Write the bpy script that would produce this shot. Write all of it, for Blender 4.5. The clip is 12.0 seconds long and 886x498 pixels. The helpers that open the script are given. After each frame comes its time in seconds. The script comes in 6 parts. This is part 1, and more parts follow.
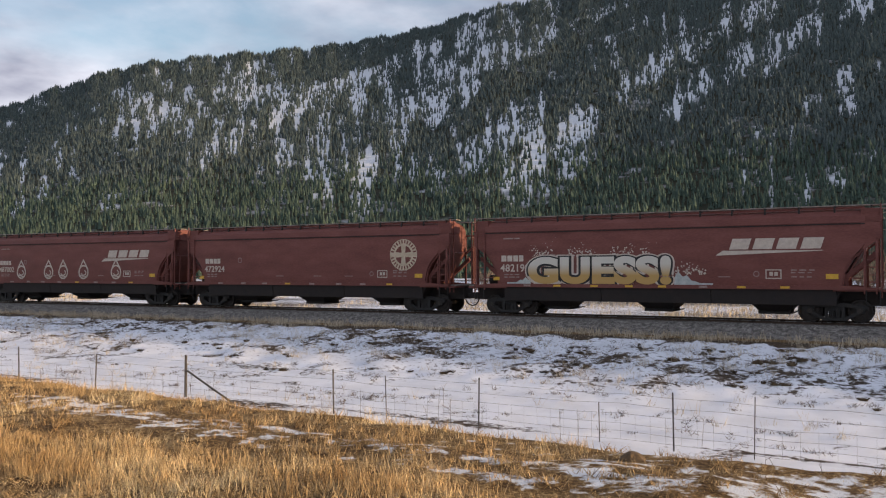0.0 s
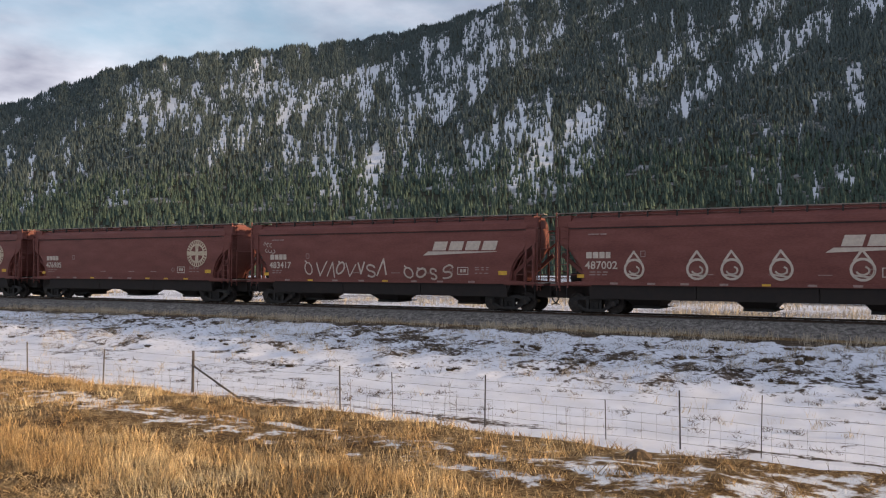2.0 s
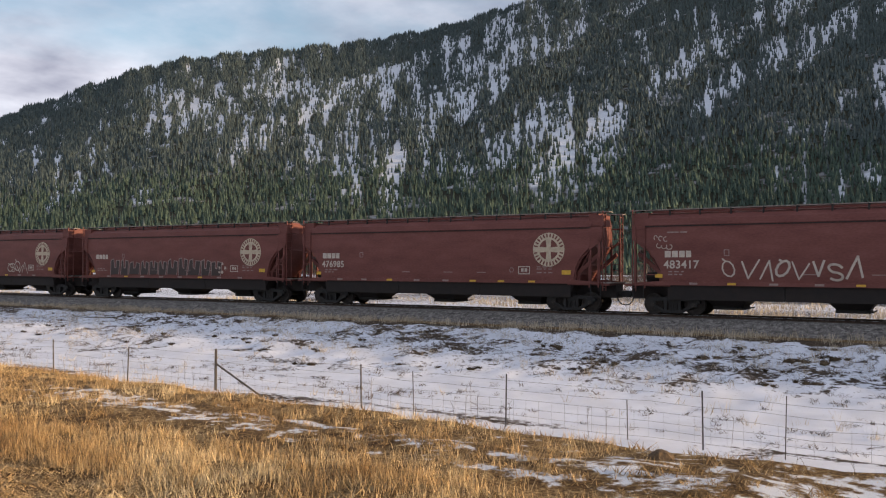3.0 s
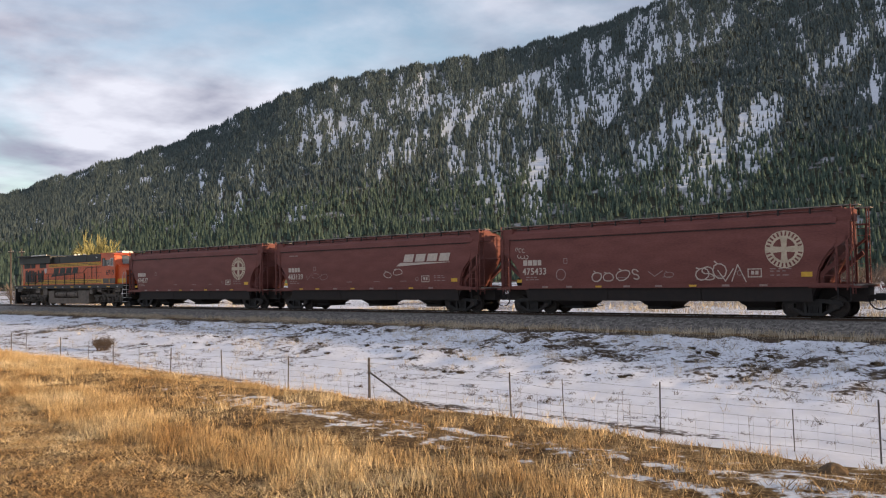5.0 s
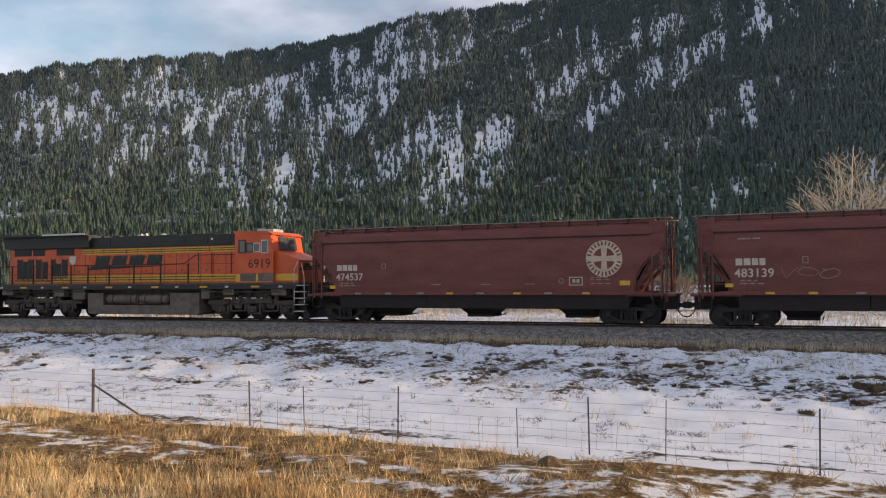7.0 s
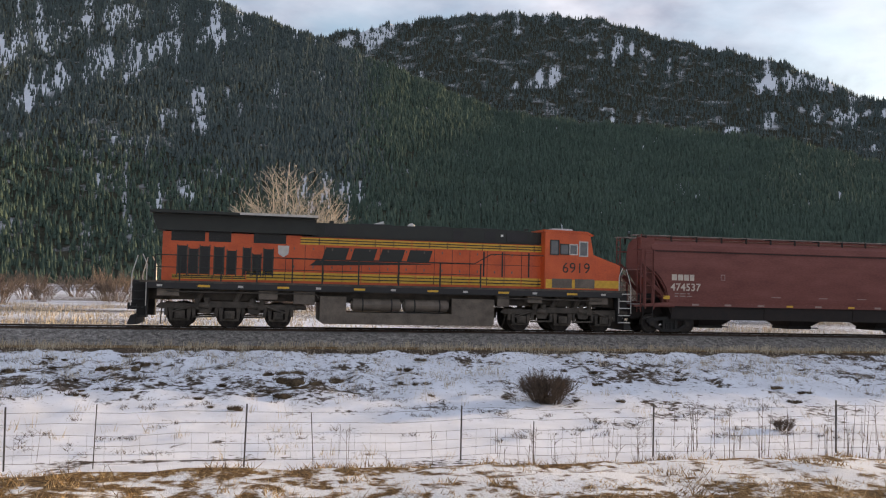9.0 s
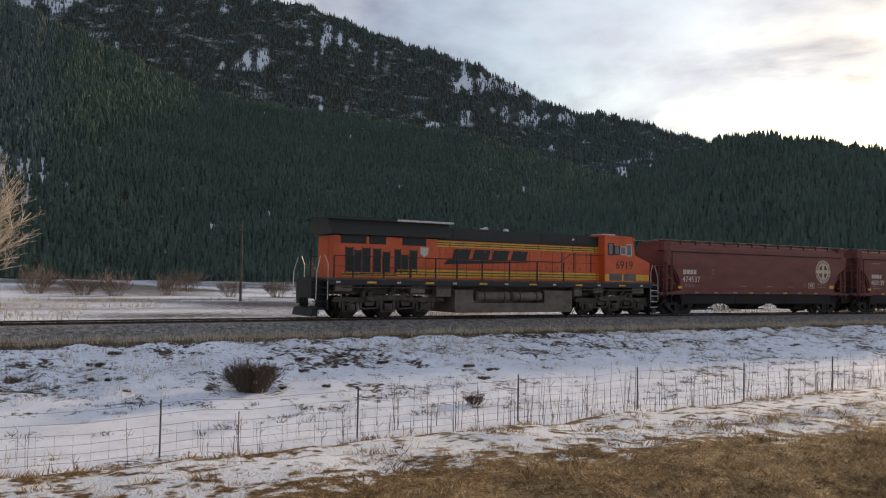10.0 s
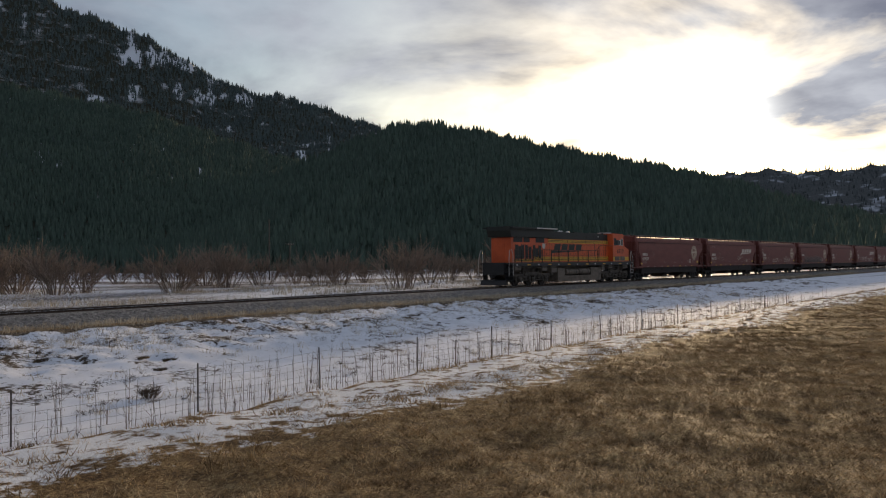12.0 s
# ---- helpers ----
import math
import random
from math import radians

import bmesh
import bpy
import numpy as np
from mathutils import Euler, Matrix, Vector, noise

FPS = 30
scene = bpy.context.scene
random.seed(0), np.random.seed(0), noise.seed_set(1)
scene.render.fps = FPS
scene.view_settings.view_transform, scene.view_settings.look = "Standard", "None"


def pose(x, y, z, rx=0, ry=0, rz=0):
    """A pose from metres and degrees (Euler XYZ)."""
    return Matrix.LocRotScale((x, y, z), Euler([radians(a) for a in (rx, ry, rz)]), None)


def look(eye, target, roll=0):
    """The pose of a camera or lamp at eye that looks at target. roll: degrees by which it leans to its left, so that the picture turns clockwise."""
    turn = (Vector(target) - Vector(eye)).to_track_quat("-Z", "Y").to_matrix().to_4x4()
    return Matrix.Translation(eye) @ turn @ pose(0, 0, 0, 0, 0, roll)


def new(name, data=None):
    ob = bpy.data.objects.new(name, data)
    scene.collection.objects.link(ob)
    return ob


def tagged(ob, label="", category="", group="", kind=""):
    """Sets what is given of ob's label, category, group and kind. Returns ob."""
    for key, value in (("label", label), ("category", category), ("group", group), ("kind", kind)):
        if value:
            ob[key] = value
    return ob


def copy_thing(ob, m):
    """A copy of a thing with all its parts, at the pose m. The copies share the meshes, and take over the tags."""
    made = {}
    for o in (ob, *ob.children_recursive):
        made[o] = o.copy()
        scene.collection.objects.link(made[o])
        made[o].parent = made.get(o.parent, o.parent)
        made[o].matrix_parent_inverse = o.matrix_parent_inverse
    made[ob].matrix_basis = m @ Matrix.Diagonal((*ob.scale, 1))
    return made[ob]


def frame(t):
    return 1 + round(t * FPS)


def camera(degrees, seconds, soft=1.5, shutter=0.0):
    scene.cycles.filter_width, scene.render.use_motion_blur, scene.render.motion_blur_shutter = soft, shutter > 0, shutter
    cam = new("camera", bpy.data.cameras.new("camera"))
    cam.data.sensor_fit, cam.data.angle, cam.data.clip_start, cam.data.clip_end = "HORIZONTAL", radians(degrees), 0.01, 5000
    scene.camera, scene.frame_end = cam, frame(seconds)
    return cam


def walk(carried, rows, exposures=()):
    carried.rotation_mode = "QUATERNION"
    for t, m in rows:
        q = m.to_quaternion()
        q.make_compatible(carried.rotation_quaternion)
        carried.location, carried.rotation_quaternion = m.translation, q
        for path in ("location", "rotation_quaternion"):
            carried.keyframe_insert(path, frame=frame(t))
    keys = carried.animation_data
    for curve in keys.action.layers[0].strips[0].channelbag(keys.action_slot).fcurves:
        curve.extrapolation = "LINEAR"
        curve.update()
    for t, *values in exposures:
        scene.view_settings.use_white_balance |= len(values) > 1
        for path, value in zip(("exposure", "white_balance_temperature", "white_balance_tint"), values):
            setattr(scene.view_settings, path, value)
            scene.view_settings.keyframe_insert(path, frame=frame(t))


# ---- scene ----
# A freight train passes a snowy embankment below wooded mountains; the camera pans on the spot from the roadside field.
# x runs along the track, y across it, z = 0 is the top of the rails.
EYE = 1.91
cam = camera(57.2, 12.0, soft=1.15)
walk(cam, [
    (0.0, pose(0, 0, EYE, 91.76, -0.03, 33.41)),
    (0.5, pose(0, 0, EYE, 91.62, -0.11, 33.50)),
    (1.0, pose(0, 0, EYE, 91.53, -0.12, 33.64)),
    (1.5, pose(0, 0, EYE, 91.52, -0.15, 33.75)),
    (2.0, pose(0, 0, EYE, 91.54, -0.23, 33.88)),
    (2.5, pose(0, 0, EYE, 91.52, -0.29, 33.95)),
    (4.5, pose(0, 0, EYE, 91.77, 0.70, 44.46)),
    (5.0, pose(0, 0, EYE, 92.08, 1.03, 45.61)),
    (5.5, pose(0, 0, EYE, 92.25, 1.23, 46.02)),
    (6.0, pose(0, 0, EYE, 92.19, 1.25, 45.48)),
    (6.5, pose(0, 0, EYE, 92.26, 0.60, 38.29)),
    (7.0, pose(0, 0, EYE, 92.33, 0.40, 27.69)),
    (7.2, pose(0, 0, EYE, 92.40, 0.14, 23.58)),
    (8.8, pose(0, 0, EYE, 92.61, -1.22, -5.78)),
    (9.0, pose(0, 0, EYE, 92.72, -1.33, -10.25)),
    (9.5, pose(0, 0, EYE, 92.64, -1.11, -21.44)),
    (10.0, pose(0, 0, EYE, 92.19, -0.87, -30.66)),
    (10.5, pose(0, 0, EYE, 91.89, -0.47, -39.27)),
    (11.0, pose(0, 0, EYE, 91.57, 0.01, -45.29)),
    (11.5, pose(0, 0, EYE, 91.22, 0.37, -49.83)),
    (12.0, pose(0, 0, EYE, 91.04, 0.64, -52.86)),
], exposures=[(0.0, 0.57, 6250, 11), (7.2, 0.57, 6250, 11), (9.0, 0.75, 6400, 10), (10.0, 0.35, 6250, 9), (11.0, -0.15, 6100, 8), (12.0, -0.3, 6100, 8)])

# ---- sky and sun ----
SUN_AZ, SUN_EL = radians(70.8), radians(9.3)
SUN = Vector((math.sin(SUN_AZ) * math.cos(SUN_EL), math.cos(SUN_AZ) * math.cos(SUN_EL), math.sin(SUN_EL)))


def sky_and_sun():
    world = bpy.data.worlds.new("sky")
    scene.world = world
    world.use_nodes = True
    nt = world.node_tree
    nt.nodes.clear()
    add, link = nt.nodes.new, nt.links.new
    coord = add("ShaderNodeTexCoord")
    sky = add("ShaderNodeTexSky")
    sky.sky_type, sky.sun_disc = "NISHITA", False
    sky.sun_elevation, sky.sun_rotation = SUN_EL, SUN_AZ
    clear = add("ShaderNodeBackground")
    clear.inputs["Strength"].default_value = 0.15
    link(sky.outputs[0], clear.inputs["Color"])
    # flat layer of cloud: directions laid out on a plane overhead
    sep = add("ShaderNodeSeparateXYZ")
    link(coord.outputs["Generated"], sep.inputs[0])
    up = add("ShaderNodeMath")
    up.operation = "ABSOLUTE"
    link(sep.outputs[2], up.inputs[0])
    lift = add("ShaderNodeMath")
    lift.operation = "ADD"
    link(up.outputs[0], lift.inputs[0])
    lift.inputs[1].default_value = 0.16
    flat = add("ShaderNodeVectorMath")
    flat.operation = "DIVIDE"
    link(coord.outputs["Generated"], flat.inputs[0])
    link(lift.outputs[0], flat.inputs[1])
    big = add("ShaderNodeTexNoise")
    big.inputs["Scale"].default_value, big.inputs["Detail"].default_value = 1.15, 7.0
    big.inputs["Roughness"].default_value, big.inputs["Distortion"].default_value = 0.55, 0.35
    link(flat.outputs[0], big.inputs["Vector"])
    cover = add("ShaderNodeMapRange")
    cover.inputs["From Min"].default_value, cover.inputs["From Max"].default_value = 0.30, 0.58
    link(big.outputs["Fac"], cover.inputs["Value"])
    grey = add("ShaderNodeTexNoise")
    grey.inputs["Scale"].default_value, grey.inputs["Detail"].default_value = 2.6, 6.0
    link(flat.outputs[0], grey.inputs["Vector"])
    tone = add("ShaderNodeValToRGB")
    tone.color_ramp.elements[0].position, tone.color_ramp.elements[1].position = 0.38, 0.64
    tone.color_ramp.elements[0].color = (0.33, 0.335, 0.41, 1)
    tone.color_ramp.elements[1].color = (0.72, 0.715, 0.77, 1)
    link(grey.outputs["Fac"], tone.inputs["Fac"])
    cloud = add("ShaderNodeBackground")
    cloud.inputs["Strength"].default_value = 0.82
    link(tone.outputs["Color"], cloud.inputs["Color"])
    mixed = add("ShaderNodeMixShader")
    link(cover.outputs[0], mixed.inputs["Fac"])
    link(clear.outputs[0], mixed.inputs[1])
    link(cloud.outputs[0], mixed.inputs[2])
    # thin cloud lights up around the sun
    near = add("ShaderNodeVectorMath")
    near.operation = "DOT_PRODUCT"
    link(coord.outputs["Generated"], near.inputs[0])
    near.inputs[1].default_value = SUN
    glow = None
    for power, strength in ((520.0, 3.6), (60.0, 0.15)):
        p = add("ShaderNodeMath")
        p.operation = "POWER"
        p.use_clamp = True
        link(near.outputs["Value"], p.inputs[0])
        p.inputs[1].default_value = power
        k = add("ShaderNodeMath")
        k.operation = "MULTIPLY"
        link(p.outputs[0], k.inputs[0])
        k.inputs[1].default_value = strength
        if power < 100:
            veil = add("ShaderNodeMapRange")
            veil.inputs["From Min"].default_value, veil.inputs["From Max"].default_value = 0.36, 0.66
            veil.inputs["To Min"].default_value, veil.inputs["To Max"].default_value = 0.08, 1.9
            link(grey.outputs["Fac"], veil.inputs["Value"])
            broken = add("ShaderNodeMath")
            broken.operation = "MULTIPLY"
            link(k.outputs[0], broken.inputs[0])
            link(veil.outputs[0], broken.inputs[1])
            k = broken
        if glow is None:
            glow = k
        else:
            total = add("ShaderNodeMath")
            link(glow.outputs[0], total.inputs[0])
            link(k.outputs[0], total.inputs[1])
            glow = total
    halo = add("ShaderNodeBackground")
    halo.inputs["Color"].default_value = (1.0, 0.93, 0.80, 1)
    link(glow.outputs[0], halo.inputs["Strength"])
    both = add("ShaderNodeAddShader")
    link(mixed.outputs[0], both.inputs[0])
    link(halo.outputs[0], both.inputs[1])
    out = add("ShaderNodeOutputWorld")
    link(both.outputs[0], out.inputs["Surface"])
    lamp = bpy.data.lights.new("sun", "SUN")
    lamp.energy, lamp.angle, lamp.color = 3.9, radians(2.0), (1.0, 0.70, 0.40)
    new("sun", lamp).matrix_world = look(SUN * 100, (0, 0, 0))


sky_and_sun()


# ---- materials ----
def material(name, colours, rough=0.7, metal=0.0, scale=6.0, bump=0.2, fine=60.0, island=0.0, stretch=(1, 1, 1), spec=0.5):
    """Two scales of noise between two or three colours, with relief; island: random lightness of each piece."""
    m = bpy.data.materials.new(name)
    m.use_nodes = True
    nt = m.node_tree
    add, link = nt.nodes.new, nt.links.new
    b = nt.nodes["Principled BSDF"]
    b.inputs["Metallic"].default_value = metal
    b.inputs["Specular IOR Level"].default_value = spec
    coord, mapping = add("ShaderNodeTexCoord"), add("ShaderNodeMapping")
    mapping.inputs["Scale"].default_value = stretch
    link(coord.outputs["Object"], mapping.inputs["Vector"])
    n1, n2 = add("ShaderNodeTexNoise"), add("ShaderNodeTexNoise")
    for n, s in ((n1, scale), (n2, fine)):
        n.inputs["Scale"].default_value, n.inputs["Detail"].default_value = s, 5.0
        link(mapping.outputs[0], n.inputs["Vector"])
    mean = add("ShaderNodeMath")
    mean.operation = "MULTIPLY_ADD"
    link(n2.outputs["Fac"], mean.inputs[0])
    mean.inputs[1].default_value = 0.4
    half = add("ShaderNodeMath")
    half.operation = "MULTIPLY"
    link(n1.outputs["Fac"], half.inputs[0])
    half.inputs[1].default_value = 0.6
    link(half.outputs[0], mean.inputs[2])
    ramp = add("ShaderNodeValToRGB")
    ramp.color_ramp.elements[0].position, ramp.color_ramp.elements[1].position = 0.36, 0.64
    ramp.color_ramp.elements[0].color, ramp.color_ramp.elements[1].color = (*colours[0], 1), (*colours[-1], 1)
    if len(colours) == 3:
        ramp.color_ramp.elements.new(0.5).color = (*colours[1], 1)
    link(mean.outputs[0], ramp.inputs["Fac"])
    colour = ramp.outputs["Color"]
    if island:
        geo, rng, hsv = add("ShaderNodeNewGeometry"), add("ShaderNodeMapRange"), add("ShaderNodeHueSaturation")
        link(geo.outputs["Random Per Island"], rng.inputs["Value"])
        rng.inputs["To Min"].default_value, rng.inputs["To Max"].default_value = 1 - island, 1 + island
        link(rng.outputs[0], hsv.inputs["Value"])
        link(colour, hsv.inputs["Color"])
        colour = hsv.outputs["Color"]
    link(colour, b.inputs["Base Color"])
    r = add("ShaderNodeMapRange")
    r.inputs["To Min"].default_value, r.inputs["To Max"].default_value = max(0.02, rough - 0.12), min(1, rough + 0.12)
    link(n1.outputs["Fac"], r.inputs["Value"])
    link(r.outputs[0], b.inputs["Roughness"])
    if bump:
        bp = add("ShaderNodeBump")
        bp.inputs["Strength"].default_value, bp.inputs["Distance"].default_value = bump, 0.02
        link(n2.outputs["Fac"], bp.inputs["Height"])
        link(bp.outputs[0], b.inputs["Normal"])
    return m


CAR_RED = material("car_red", ((0.128, 0.043, 0.036), (0.162, 0.058, 0.048), (0.195, 0.076, 0.064)), 0.6, 0, 1.2, 0.06, 14, stretch=(0.5, 0.5, 1.6), spec=0.25)
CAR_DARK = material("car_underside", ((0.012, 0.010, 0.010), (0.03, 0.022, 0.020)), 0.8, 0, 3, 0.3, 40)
STEEL_DARK = material("dark_steel", ((0.012, 0.012, 0.013), (0.035, 0.032, 0.030)), 0.65, 0.3, 5, 0.3, 50)
WHEEL = material("wheel_steel", ((0.02, 0.018, 0.017), (0.06, 0.05, 0.045)), 0.55, 0.6, 6, 0.2, 50)
RUST_TAN = material("galvanised_walkway", ((0.16, 0.13, 0.11), (0.34, 0.30, 0.27)), 0.7, 0.2, 4, 0.2, 40)
PAINT_WHITE = material("faded_white_paint", ((0.44, 0.37, 0.31), (0.60, 0.52, 0.44)), 0.7, 0, 5, 0.05, 40)
PAINT_CREAM = material("faded_cream_paint", ((0.42, 0.34, 0.24), (0.60, 0.50, 0.37)), 0.7, 0, 4, 0.05, 30)
PAINT_SOOT = material("dark_spray_paint", ((0.035, 0.024, 0.022), (0.06, 0.04, 0.036)), 0.7, 0, 4, 0.05, 30)
PAINT_DIM = material("worn_stencil_paint", ((0.22, 0.15, 0.13), (0.36, 0.27, 0.24)), 0.75, 0, 5, 0.05, 40)
PAINT_YELLOW = material("yellow_paint", ((0.52, 0.29, 0.025), (0.70, 0.42, 0.045)), 0.6, 0, 6, 0.05, 50)
PAINT_GOLD = material("gold_spray_paint", ((0.36, 0.23, 0.09), (0.55, 0.47, 0.33)), 0.65, 0, 3, 0.05, 40)


def fade_to_gold():
    """The sprayed fill runs from gold at the foot of the letters to white at their heads."""
    nt = PAINT_GOLD.node_tree
    add, link = nt.nodes.new, nt.links.new
    coord, sep, rng_, mx = add("ShaderNodeTexCoord"), add("ShaderNodeSeparateXYZ"), add("ShaderNodeMapRange"), add("ShaderNodeMix")
    link(coord.outputs["Object"], sep.inputs[0])
    link(sep.outputs[2], rng_.inputs["Value"])
    rng_.inputs["From Min"].default_value, rng_.inputs["From Max"].default_value = 1.85, 2.35
    mx.data_type = "RGBA"
    link(rng_.outputs[0], mx.inputs["Factor"])
    mx.inputs[6].default_value, mx.inputs[7].default_value = (0.46, 0.29, 0.09, 1), (0.60, 0.57, 0.50, 1)
    link(mx.outputs[2], nt.nodes["Principled BSDF"].inputs["Base Color"])


fade_to_gold()
PAINT_PALE_BLUE = material("pale_blue_spray_paint", ((0.32, 0.36, 0.36), (0.52, 0.54, 0.52)), 0.7, 0, 5, 0.05, 40)
PAINT_BLACK = material("black_paint", ((0.010, 0.010, 0.011), (0.022, 0.021, 0.021)), 0.6, 0, 3, 0.1, 40)
ORANGE = material("loco_orange", ((0.42, 0.062, 0.014), (0.54, 0.086, 0.019), (0.60, 0.105, 0.025)), 0.42, 0, 1.2, 0.05, 20)
LOCO_GREEN = material("loco_dark_green", ((0.010, 0.012, 0.010), (0.022, 0.024, 0.020)), 0.6, 0, 2, 0.1, 30)
LOCO_GRIME = material("grimy_underframe", ((0.032, 0.027, 0.022), (0.11, 0.092, 0.074)), 0.8, 0.1, 2.5, 0.3, 30)
LOCO_TANK = material("dusty_tank", ((0.085, 0.070, 0.055), (0.19, 0.155, 0.125)), 0.75, 0.1, 2.0, 0.2, 30)
SILVER = material("pale_metal", ((0.40, 0.38, 0.36), (0.55, 0.53, 0.50)), 0.45, 0.5, 5, 0.1, 50)
LAMP_GLASS = material("lens_glass", ((0.7, 0.68, 0.6), (0.85, 0.83, 0.78)), 0.15, 0, 5, 0, 50)
GLASS = material("cab_glass", ((0.05, 0.055, 0.06), (0.08, 0.085, 0.09)), 0.12, 0, 5, 0, 50, spec=0.9)
RAIL = material("rail_steel", ((0.05, 0.035, 0.028), (0.11, 0.075, 0.055)), 0.5, 0.5, 4, 0.2, 50)
RAIL_TOP = material("polished_rail_head", ((0.32, 0.31, 0.30), (0.45, 0.44, 0.43)), 0.28, 1.0, 4, 0.05, 50)
TIE = material("old_tie_wood", ((0.030, 0.026, 0.023), (0.075, 0.064, 0.055)), 0.9, 0, 4, 0.5, 40)
STONE = material("ballast_stone", ((0.11, 0.102, 0.095), (0.34, 0.315, 0.29)), 0.9, 0, 9, 0.3, 60, island=0.5)
POST = material("weathered_steel_post", ((0.05, 0.045, 0.042), (0.12, 0.105, 0.095)), 0.8, 0.2, 9, 0.2, 60)
POST_WOOD = material("weathered_wood", ((0.045, 0.038, 0.033), (0.11, 0.093, 0.08)), 0.9, 0, 5, 0.4, 50, stretch=(4, 4, 1))
WIRE = material("galvanised_wire", ((0.13, 0.125, 0.12), (0.24, 0.23, 0.22)), 0.5, 0.7, 9, 0, 60)
STRAW = material("dry_grass", ((0.35, 0.21, 0.09), (0.55, 0.385, 0.195), (0.74, 0.60, 0.37)), 0.85, 0, 0.9, 0, 3, island=0.5, spec=0.2)
STRAW_PALE = material("pale_verge_grass", ((0.40, 0.33, 0.235), (0.60, 0.52, 0.40)), 0.85, 0, 0.5, 0, 3, island=0.3, spec=0.2)
TUFT = material("dead_tufts", ((0.045, 0.034, 0.026), (0.10, 0.075, 0.055), (0.20, 0.15, 0.10)), 0.9, 0, 1.5, 0, 6, island=0.5, spec=0.2)
STRAW_BROWN = material("brown_matted_grass", ((0.13, 0.082, 0.038), (0.34, 0.225, 0.108), (0.56, 0.41, 0.22)), 0.9, 0, 1.5, 0, 6, island=0.45, spec=0.2)
WEED = material("dead_weed_stalks", ((0.07, 0.05, 0.036), (0.17, 0.125, 0.09)), 0.9, 0, 2, 0, 9, island=0.4, spec=0.2)
BUSH = material("brown_twigs", ((0.06, 0.045, 0.034), (0.15, 0.11, 0.082)), 0.9, 0, 2, 0, 9, island=0.4, spec=0.2)
BARK = material("pale_cottonwood_bark", ((0.40, 0.34, 0.26), (0.62, 0.55, 0.44)), 0.85, 0, 2, 0.2, 30, island=0.25, spec=0.2)
TWIG = material("willow_twigs", ((0.13, 0.10, 0.082), (0.27, 0.21, 0.165)), 0.9, 0, 1, 0, 9, island=0.35, spec=0.2)
YELLOW_TWIG = material("yellow_twigs", ((0.26, 0.23, 0.09), (0.40, 0.36, 0.15)), 0.85, 0, 2, 0, 9, island=0.35, spec=0.2)
TURF = material("dead_turf", ((0.034, 0.025, 0.018), (0.088, 0.064, 0.040), (0.18, 0.13, 0.078)), 0.95, 0, 4, 0.6, 20, spec=0.1)
# upper and back slopes: distance haze mixed into paler, bluer needles
CONIFER = material("conifer_needles", ((0.066, 0.088, 0.086), (0.080, 0.104, 0.100), (0.094, 0.118, 0.112)), 0.85, 0, 0.012, 0, 0.2, island=0.22, spec=0.15)
CONIFER_LOW = material("green_conifer_needles", ((0.054, 0.080, 0.062), (0.066, 0.096, 0.074), (0.080, 0.112, 0.084)), 0.85, 0, 0.015, 0, 0.25, island=0.22, spec=0.15)
# haze over the far hills is painted into this greyed needle colour
CONIFER_HAZED = material("hazed_conifer_needles", ((0.066, 0.076, 0.080), (0.092, 0.102, 0.106)), 0.9, 0, 0.008, 0, 0.15, island=0.4, spec=0.1)


def mixing(nt, fac, a, b):
    mx = nt.nodes.new("ShaderNodeMix")
    mx.data_type = "RGBA"
    nt.links.new(fac, mx.inputs["Factor"])
    for sock, v in ((mx.inputs[6], a), (mx.inputs[7], b)):
        if isinstance(v, tuple):
            sock.default_value = (*v, 1)
        else:
            nt.links.new(v, sock)
    return mx.outputs[2]


